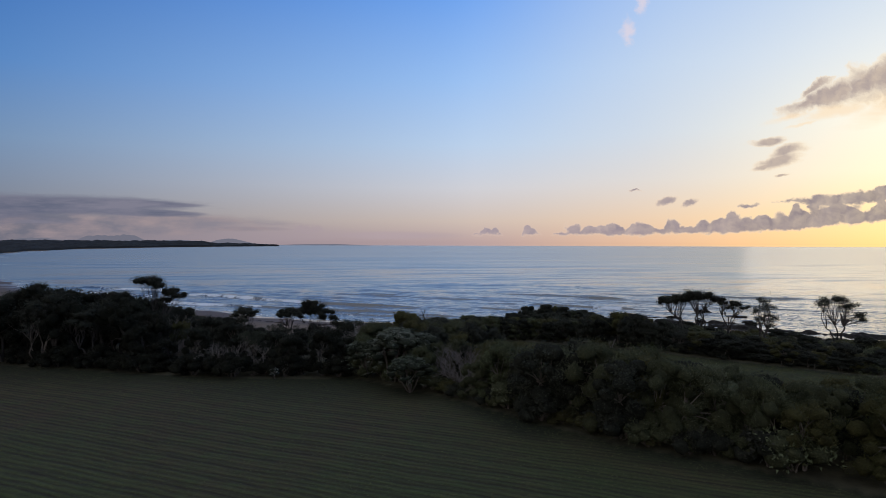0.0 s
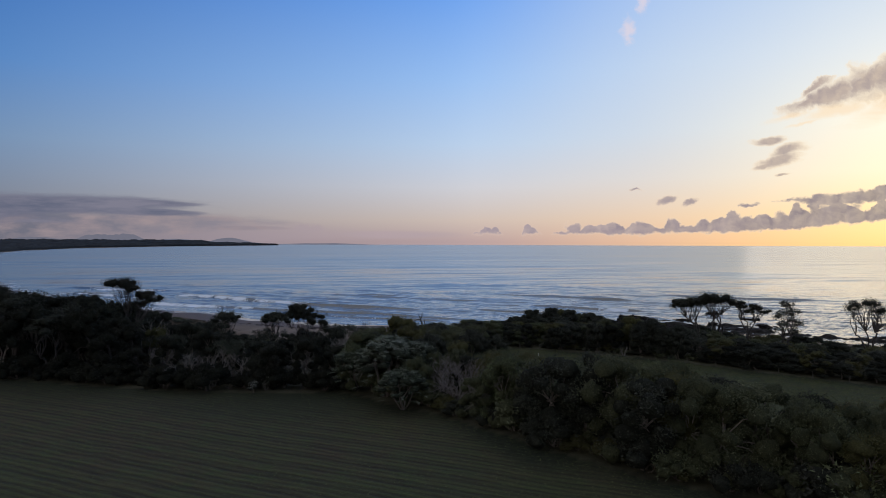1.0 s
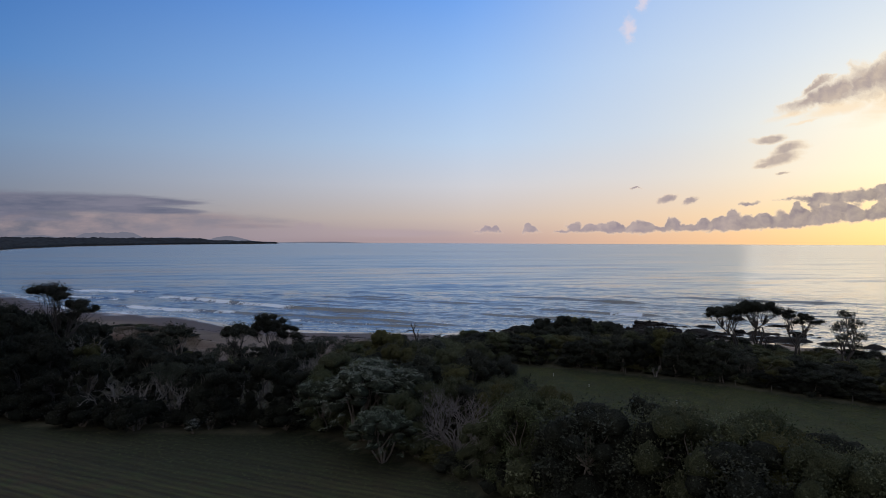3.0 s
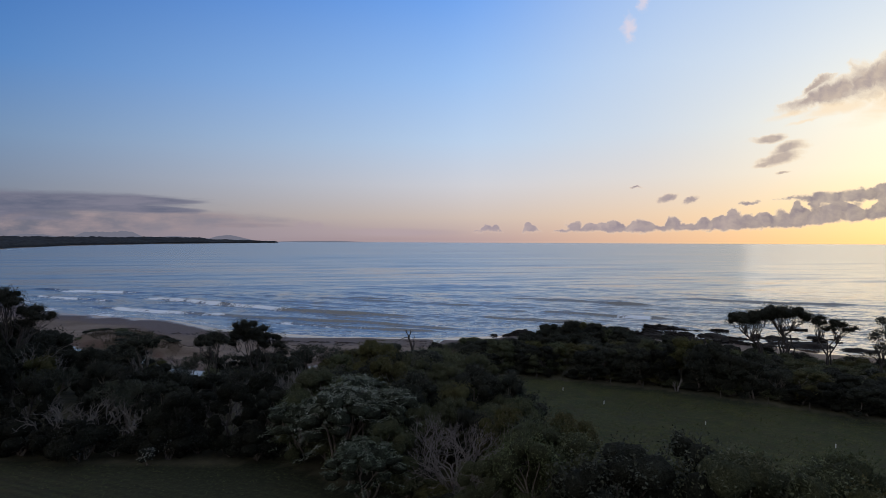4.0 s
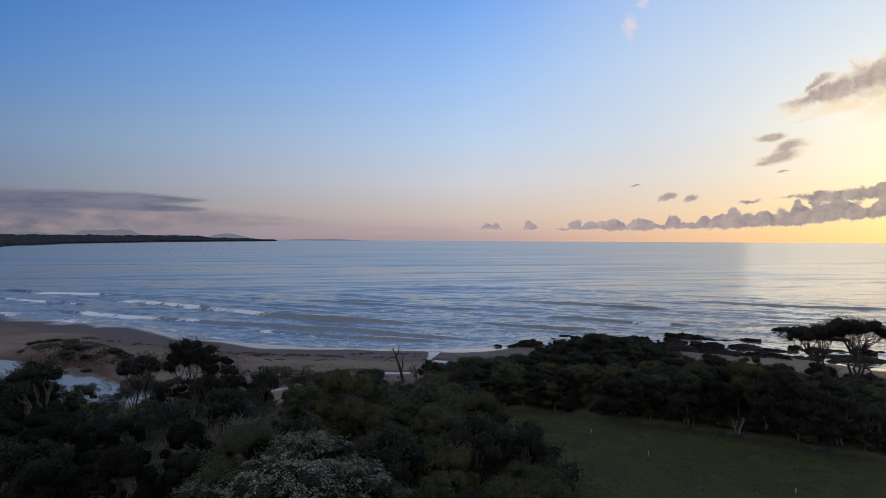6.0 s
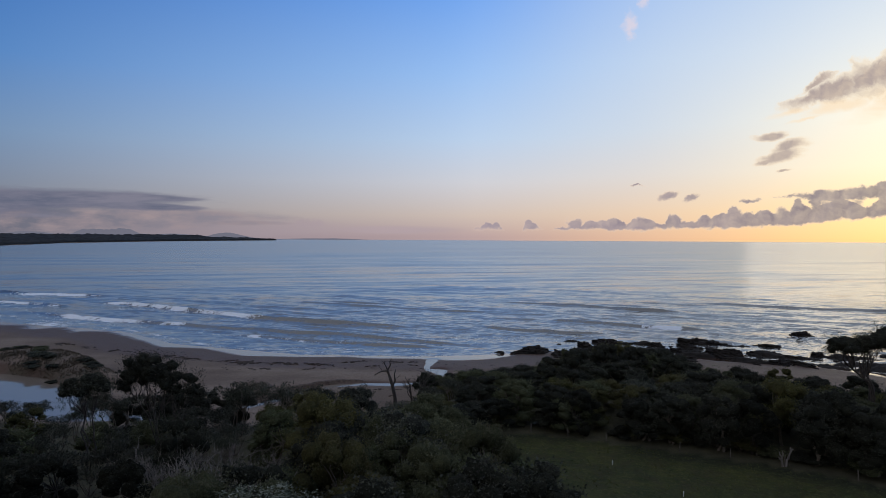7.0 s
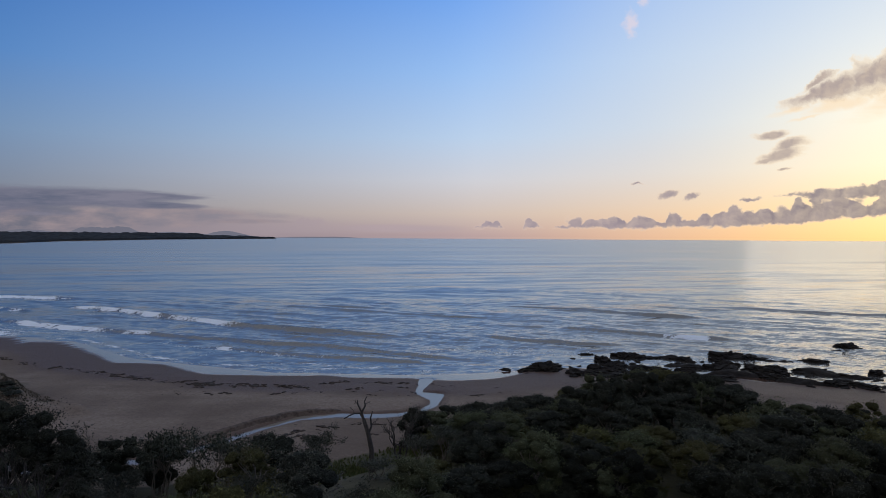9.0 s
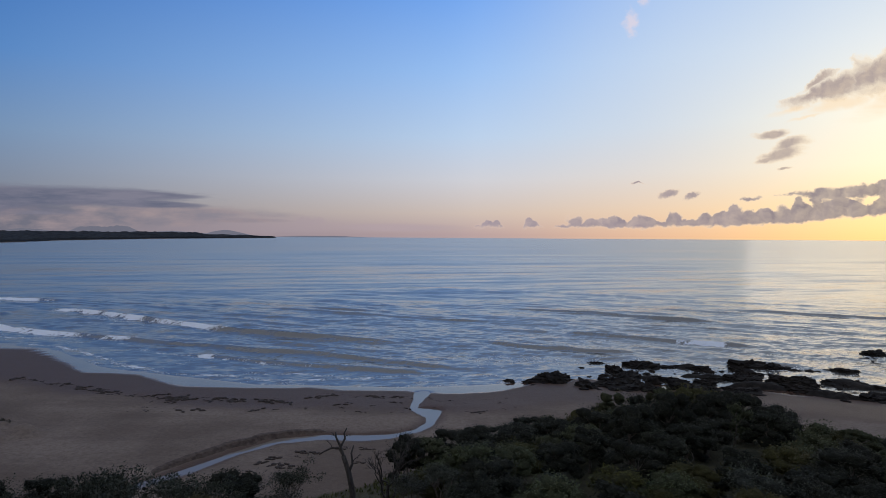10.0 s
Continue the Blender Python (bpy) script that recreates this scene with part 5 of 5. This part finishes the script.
rock_meshes = [rock_mesh(k, 0.6 + 0.08 * (k % 4), 4) for k in range(6)]
pebble_meshes = [rock_mesh(30 + k, 0.7, 2) for k in range(5)]
slab_meshes = [rock_mesh(10 + k, 0.34, 4) for k in range(5)]


def rock(x, y, sx_, sy_, sz_, turn, meshes, label, z=None):
    ob = new("rock", meshes[rock_rng.randint(len(meshes))])
    base = max(height_at(x, y), 0.0) + 0.1 * sz_ if z is None else z
    ob.matrix_basis = Matrix.Translation((x, y, base)) @ pose(0, 0, 0, 0, 0, turn) @ Matrix.Diagonal((sx_, sy_, sz_, 1))
    tagged(ob, label, "rock", "rocks of the shore")


for x, y, a, b, c, turn in ((25, 218.5, 3.3, 1.7, 1.7, 12), (47, 230.5, 3.4, 1.6, 1.8, -8), (54, 230, 3.4, 1.3, 1.0, 5), (70, 231, 4.2, 1.9, 2.0, -5), (76, 229.5, 2.6, 1.2, 1.0, -20),
                             (87, 226.5, 3.0, 1.5, 1.5, -15), (106, 243, 3.2, 1.8, 1.8, 0), (63, 229, 1.6, 0.8, 0.6, 10), (38, 234.5, 1.6, 0.7, 0.6, 0), (112, 228, 4.0, 1.8, 1.4, 10)):
    rock(x, y, a, b, c, turn, rock_meshes, "large dark rock standing in shallow sea", -0.2)
# the low shelf: rough rock with pools in its hollows
rx_, ry_ = np.arange(18, 150, 0.45), np.arange(176, 244, 0.45)
RX, RY = np.meshgrid(rx_, ry_)
grain = lambda size, seed: soft_noise(RX / 2.0, RY + 0.12 * RX, size, seed)
lumps = 0.55 * grain(4.5, 61) + 0.40 * grain(2.0, 62) + 0.30 * (0.5 - np.abs(grain(1.1, 63))) + 0.16 * grain(0.5, 64)
cover = np.full(RX.shape, -1.0)
for cx, cy, ax, ay, turn in ((26, 218.5, 4, 1.8, 5), (49, 229.5, 6, 1.6, 0), (57, 229, 5, 1.2, -3), (72, 230, 6, 1.8, 0), (80, 227, 5, 1.2, -8), (56, 221, 6, 1.3, -3), (68, 218.5, 11, 2.0, -8),
                             (84, 214, 10, 2.2, -14), (64, 212.5, 6, 1.3, -12), (73, 207.5, 8, 2.2, -28), (86, 203, 11, 2.8, -28), (100, 200, 12, 4.0, -25), (112, 192, 14, 5, -28), (130, 184, 16, 7, -30),
                             (98, 212, 9, 2.6, -15), (87, 226.5, 3.4, 1.4, -10), (44, 211.5, 10, 1.0, -2), (106, 242, 5, 2.0, 0)):
    c, s_ = math.cos(radians(turn)), math.sin(radians(turn))
    cover = np.maximum(cover, 1 - np.hypot(((RX - cx) * c + (RY - cy) * s_) / ax, ((RY - cy) * c - (RX - cx) * s_) / ay))
RZ = 1.5 * np.clip(cover, -1, 0.5) + 1.7 * lumps - 0.66
RZ = np.where(RZ > 0.9, 0.9 + (RZ - 0.9) * 0.6, RZ)
r_ground = ground_height(RX, RY)
shelf = grid_mesh("rock_shelf", rx_, ry_, RZ, ROCK, keep=(RZ > np.maximum(r_ground, 0) - 0.35))
tagged(shelf, "low rugged black rock shelf with pools at the shore", "rock shelf")
for x, y, long_, wide, turn, many in ((58, 220, 9, 3, -6, 26), (70, 218, 10, 3, -8, 24), (80, 214, 9, 3, -14, 20), (92, 211, 9, 4, -12, 16), (72, 208, 8, 2.5, -26, 22), (82, 204, 8, 3, -26, 16),
                                      (46, 213, 10, 5, -2, 70), (36, 212.5, 7, 4, 3, 60), (23, 216, 5, 3, 10, 26), (60, 224, 9, 3, 0, 18), (50, 229, 6, 1.6, -5, 12), (74, 230, 7, 1.6, -8, 10), (42, 222, 9, 5, 0, 40), (108, 208, 8, 5, -10, 12), (56, 209.5, 9, 2, -4, 36)):
    for _ in range(round(many * 0.66)):
        a, b = rock_rng.randn() * long_ * 0.55, rock_rng.randn() * wide * 0.55
        c, s_ = math.cos(radians(turn)), math.sin(radians(turn))
        size = 0.28 + 1.3 * rock_rng.rand() ** 2.6
        rock(x + a * c - b * s_, y + a * s_ + b * c, size * rock_rng.uniform(1.0, 1.9), size * rock_rng.uniform(0.7, 1.1), size * rock_rng.uniform(0.6, 1.0), turn + rock_rng.randn() * 30,
             pebble_meshes if size < 0.9 else rock_meshes, "small dark rock at the water's edge")

# ------------------------------------------------------------------ seaweed on the sand
weed_meshes = []
for k in range(5):
    bm = bmesh.new()
    wr = np.random.RandomState(40 + k)
    for _ in range(5):
        c = Vector((wr.randn() * 0.8, wr.randn() * 0.16, 0.03))
        r = bmesh.ops.create_icosphere(bm, subdivisions=1, radius=0.22)
        for v in r["verts"]:
            v.co = Vector((v.co.x * (1.2 + wr.rand()), v.co.y * 0.8, v.co.z * 0.5)) * (0.7 + 0.6 * wr.rand()) + c
    me = bpy.data.meshes.new("seaweed")
    bm.to_mesh(me), bm.free()
    me.materials.append(WEED)
    weed_meshes.append(me)
TIDE = [(-95, 222), (-80, 214.6), (-69.7, 211.5), (-59.4, 206.8), (-52.4, 203.2), (-44.9, 201.6), (-38.9, 201), (-28.3, 200.2), (-22, 200.5), (-14.4, 205.4), (-5.3, 203.5), (3.4, 202)]
weed_rng = random.Random(9)
for _ in range(230):
    if weed_rng.random() < 0.6:
        k = weed_rng.randrange(len(TIDE) - 1)
        q = weed_rng.random()
        x, y = TIDE[k][0] + q * (TIDE[k + 1][0] - TIDE[k][0]), TIDE[k][1] + q * (TIDE[k + 1][1] - TIDE[k][1])
        x, y = x + weed_rng.gauss(0, 0.6), y + weed_rng.gauss(0, 0.7)
    elif weed_rng.random() < 0.7:
        x = weed_rng.uniform(-45, 16)
        y = weed_rng.uniform(192, 203)
    else:
        x, y = weed_rng.uniform(-18, -4), weed_rng.uniform(168, 178)
    d = float(shore_offset(np.array([x]), np.array([y]))[0])
    cdist, cs = line_distance(np.array([x]), np.array([y]), CREEK)
    if d < 2.5 or cdist[0] < creek_half(cs[0]) + 0.3:
        continue
    ob = new("seaweed", weed_meshes[weed_rng.randrange(5)])
    s = 0.25 + 1.3 * weed_rng.random() ** 2
    ob.matrix_basis = Matrix.Translation((x, y, height_at(x, y))) @ pose(0, 0, 0, 0, 0, weed_rng.gauss(-8, 30)) @ Matrix.Diagonal((s * 0.9, s * 1.2, s * 0.8, 1))
    tagged(ob, "dark dried seaweed heap lying on the sand", "seaweed", "seaweed along the tide line")

# ------------------------------------------------------------------ fence posts and plant guards of the far field


def post_mesh(name, high, wide, mat, seed):
    bm = bmesh.new()
    bmesh.ops.create_cone(bm, cap_ends=True, segments=7, radius1=wide, radius2=wide * 0.9, depth=high)
    bmesh.ops.translate(bm, verts=bm.verts, vec=(0, 0, high / 2 - 0.15))
    for v in bm.verts:
        v.co.x += 0.02 * noise.noise(v.co + Vector((seed, 0, 0)))
    me = bpy.data.meshes.new(name)
    bm.to_mesh(me), bm.free()
    me.materials.append(mat)
    return me


post = post_mesh("fence_post", 1.15, 0.06, POST, 1)
FENCE = [(2, 138.3), (13, 140.6), (21, 137.5), (28, 134.5), (37, 130.6), (47, 123.6), (55, 117.6), (76, 102.6), (100, 88)]
run = 0.0
for (ax, ay), (bx, by) in zip(FENCE, FENCE[1:]):
    ln = math.dist((ax, ay), (bx, by))
    for k in range(max(1, round(ln / 5.6))):
        q = k / max(1, round(ln / 5.6))
        x, y = ax + q * (bx - ax), ay + q * (by - ay)
        ob = new("fence_post", post)
        ob.matrix_basis = Matrix.Translation((x, y, height_at(x, y))) @ pose(0, 0, 0, 3 * math.sin(7 * x), 3 * math.cos(5 * y), 40 * k)
        tagged(ob, "weathered grey timber fence post at the field's edge", "fence post", "posts of the field fence")
guard = post_mesh("plant_guard", 0.6, 0.045, GUARD, 2)
for x, y in ((19.7, 130.5), (24.0, 123.4), (34.2, 114.3), (44.9, 106.0), (58, 95), (69, 86)):
    ob = new("plant_guard", guard)
    ob.matrix_basis = Matrix.Translation((x, y, height_at(x, y))) @ pose(0, 0, 0, 2 * math.sin(x), 2 * math.cos(x), 0)
    tagged(ob, "short white marker post in the grass", "marker post", "marker posts of the far field")

# ------------------------------------------------------------------ grass tufts


def tufts(name, count, area, low, high, wide, mat, seed, label):
    r = np.random.RandomState(seed)
    xs_, ys_ = [p[0] for p in area], [p[1] for p in area]
    x, y = r.uniform(min(xs_), max(xs_), count * 4), r.uniform(max(min(ys_), 45), max(ys_), count * 4)
    ok = inside(x, y, area) & (np.abs(x) < 0.8 * y + 3) & (soft_noise(x, y, 3.5, seed) + 0.6 * r.randn(count * 4) > 0.1)
    x, y = x[ok][:count], y[ok][:count]
    z = ground_height(x, y)
    v, k = [], len(x)
    for _ in range(4):
        a, h = r.uniform(0, 6.28, k), r.uniform(low, high, k)
        dx, dy = np.cos(a) * wide, np.sin(a) * wide
        ox, oy = r.randn(k) * wide, r.randn(k) * wide
        v.append(np.stack([np.stack([x + ox - dx, y + oy - dy, z - 0.03], 1), np.stack([x + ox + dx, y + oy + dy, z - 0.03], 1), np.stack([x + ox + r.randn(k) * 0.1, y + oy + r.randn(k) * 0.1, z + h], 1)], 1))
    v = np.concatenate(v).reshape(-1, 3)
    ob = mesh_object(name, v.tolist(), np.arange(len(v)).reshape(-1, 3).tolist(), mat)
    tagged(ob, label, "grass", kind="stuff")


TUFT = leaf_material("grass_blade", [(0.0, (0.050, 0.062, 0.022)), (0.6, (0.075, 0.086, 0.030)), (1.0, (0.120, 0.115, 0.046))])
tufts("grass", 26000, FIELD_TWO, 0.06, 0.16, 0.025, TUFT, 3, "tufted pasture grass in the far field")
tufts("grass", 14000, FIELD_ONE, 0.04, 0.12, 0.03, TUFT, 4, "thin rough grass in the near field")
DUNE_GRASS = [(-16, 158), (-7, 163), (0, 169), (4, 175), (8, 172), (2, 160), (-10, 150), (-22, 152)]
tufts("grass", 5000, DUNE_GRASS, 0.2, 0.5, 0.06, TUFT, 5, "low green dune grass above the beach")
DRY = leaf_material("dry_grass", [(0.0, (0.07, 0.06, 0.035)), (0.6, (0.13, 0.11, 0.07)), (1.0, (0.20, 0.17, 0.11))])
DUNE_TOP = [(-60, 178), (-57, 186), (-74, 198), (-96, 208), (-98, 200), (-80, 186)]
tufts("grass", 5200, DUNE_TOP, 0.15, 0.42, 0.05, DRY, 7, "dry grass on the dune by the lagoon")
DUNE_GRASS_FAR = [(44, 191), (50, 182.5), (60, 176.5), (75, 174.5), (110, 171), (100, 166), (60, 168), (42, 182)]
tufts("grass", 5000, DUNE_GRASS_FAR, 0.2, 0.5, 0.06, TUFT, 6, "low green dune grass above the beach")

# ------------------------------------------------------------------ far woods and hills
BAY = [(-300, 405), (-420, 545), (-640, 835), (-897, 1212), (-1107, 1619), (-1264, 2111), (-1284, 2809), (-1006, 3790)]
seg = [math.dist(a, b) for a, b in zip(BAY, BAY[1:])]
arc = np.concatenate([[0], np.cumsum(seg)])
ss = np.arange(0, arc[-1], 9.0)
oo = np.concatenate([[26, 27.5, 32, 38], 44 + 9.0 * 1.08 ** np.arange(1, 40)])
bx_, by_ = np.interp(ss, arc, [p[0] for p in BAY]), np.interp(ss, arc, [p[1] for p in BAY])
tx_, ty_ = np.gradient(bx_), np.gradient(by_)
tl = np.hypot(tx_, ty_)
k_ = np.ones(25) / 25
nx_, ny_ = np.convolve(np.pad(-ty_ / tl, 12, "edge"), k_, "valid"), np.convolve(np.pad(tx_ / tl, 12, "edge"), k_, "valid")
WX, WY = bx_[:, None] + nx_[:, None] * oo[None], by_[:, None] + ny_[:, None] * oo[None]
ridge_ = np.interp(ss, [0, 1200, 3200, arc[-1] - 500, arc[-1]], [22, 40, 42, 28, 18])[:, None]
lift = 9 + (ridge_ - 9) * step(oo, 40, 330)[None]
WZ = lift + 2.2 * soft_noise(WX, WY, 16, 31) + 1.6 * soft_noise(WX, WY, 7, 32) + 2.0 * soft_noise(WX, WY, 90, 33)
WZ[:, 0], WZ[:, 1] = 0.8, 4.0
WZ[-1], WZ[0] = 0.5, 0.5
ni, nj = WX.shape
idx = (np.arange(ni - 1)[:, None] * nj + np.arange(nj - 1)[None]).ravel()
far_wood = mesh_object("far_forest", np.stack([WX, WY, WZ], -1).reshape(-1, 3).tolist(), np.stack([idx, idx + 1, idx + nj + 1, idx + nj], 1).tolist(), FAR_WOOD, smooth=True)
tagged(far_wood, "dark forest along the far side of the bay", "forest", kind="stuff")


def far_hill(cx, cy, length, peak, seed, turn):
    """A worn mountain on the horizon."""
    xs_, ys_ = np.linspace(-1, 1, 60), np.linspace(-1, 1, 14)
    A, B = np.meshgrid(xs_, ys_)
    shape = (0.5 + 0.5 * np.cos(np.pi * A)) ** 0.8 * np.clip(1 - B * B, 0, 1)
    z = peak * shape * (0.85 + 0.22 * soft_noise(A, B * 0.6, 0.35, seed) + 0.10 * soft_noise(A, B, 0.1, seed + 1)) - 2
    c, s_ = math.cos(turn), math.sin(turn)
    X, Y = cx + A * length * c - B * 60 * s_, cy + A * length * s_ + B * 60 * c
    i = (np.arange(13)[:, None] * 60 + np.arange(59)[None]).ravel()
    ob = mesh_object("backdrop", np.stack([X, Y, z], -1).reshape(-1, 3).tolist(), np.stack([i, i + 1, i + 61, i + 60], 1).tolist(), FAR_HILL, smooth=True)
    tagged(ob, "blue-grey hills on the horizon with painted haze", "hills", kind="structure")


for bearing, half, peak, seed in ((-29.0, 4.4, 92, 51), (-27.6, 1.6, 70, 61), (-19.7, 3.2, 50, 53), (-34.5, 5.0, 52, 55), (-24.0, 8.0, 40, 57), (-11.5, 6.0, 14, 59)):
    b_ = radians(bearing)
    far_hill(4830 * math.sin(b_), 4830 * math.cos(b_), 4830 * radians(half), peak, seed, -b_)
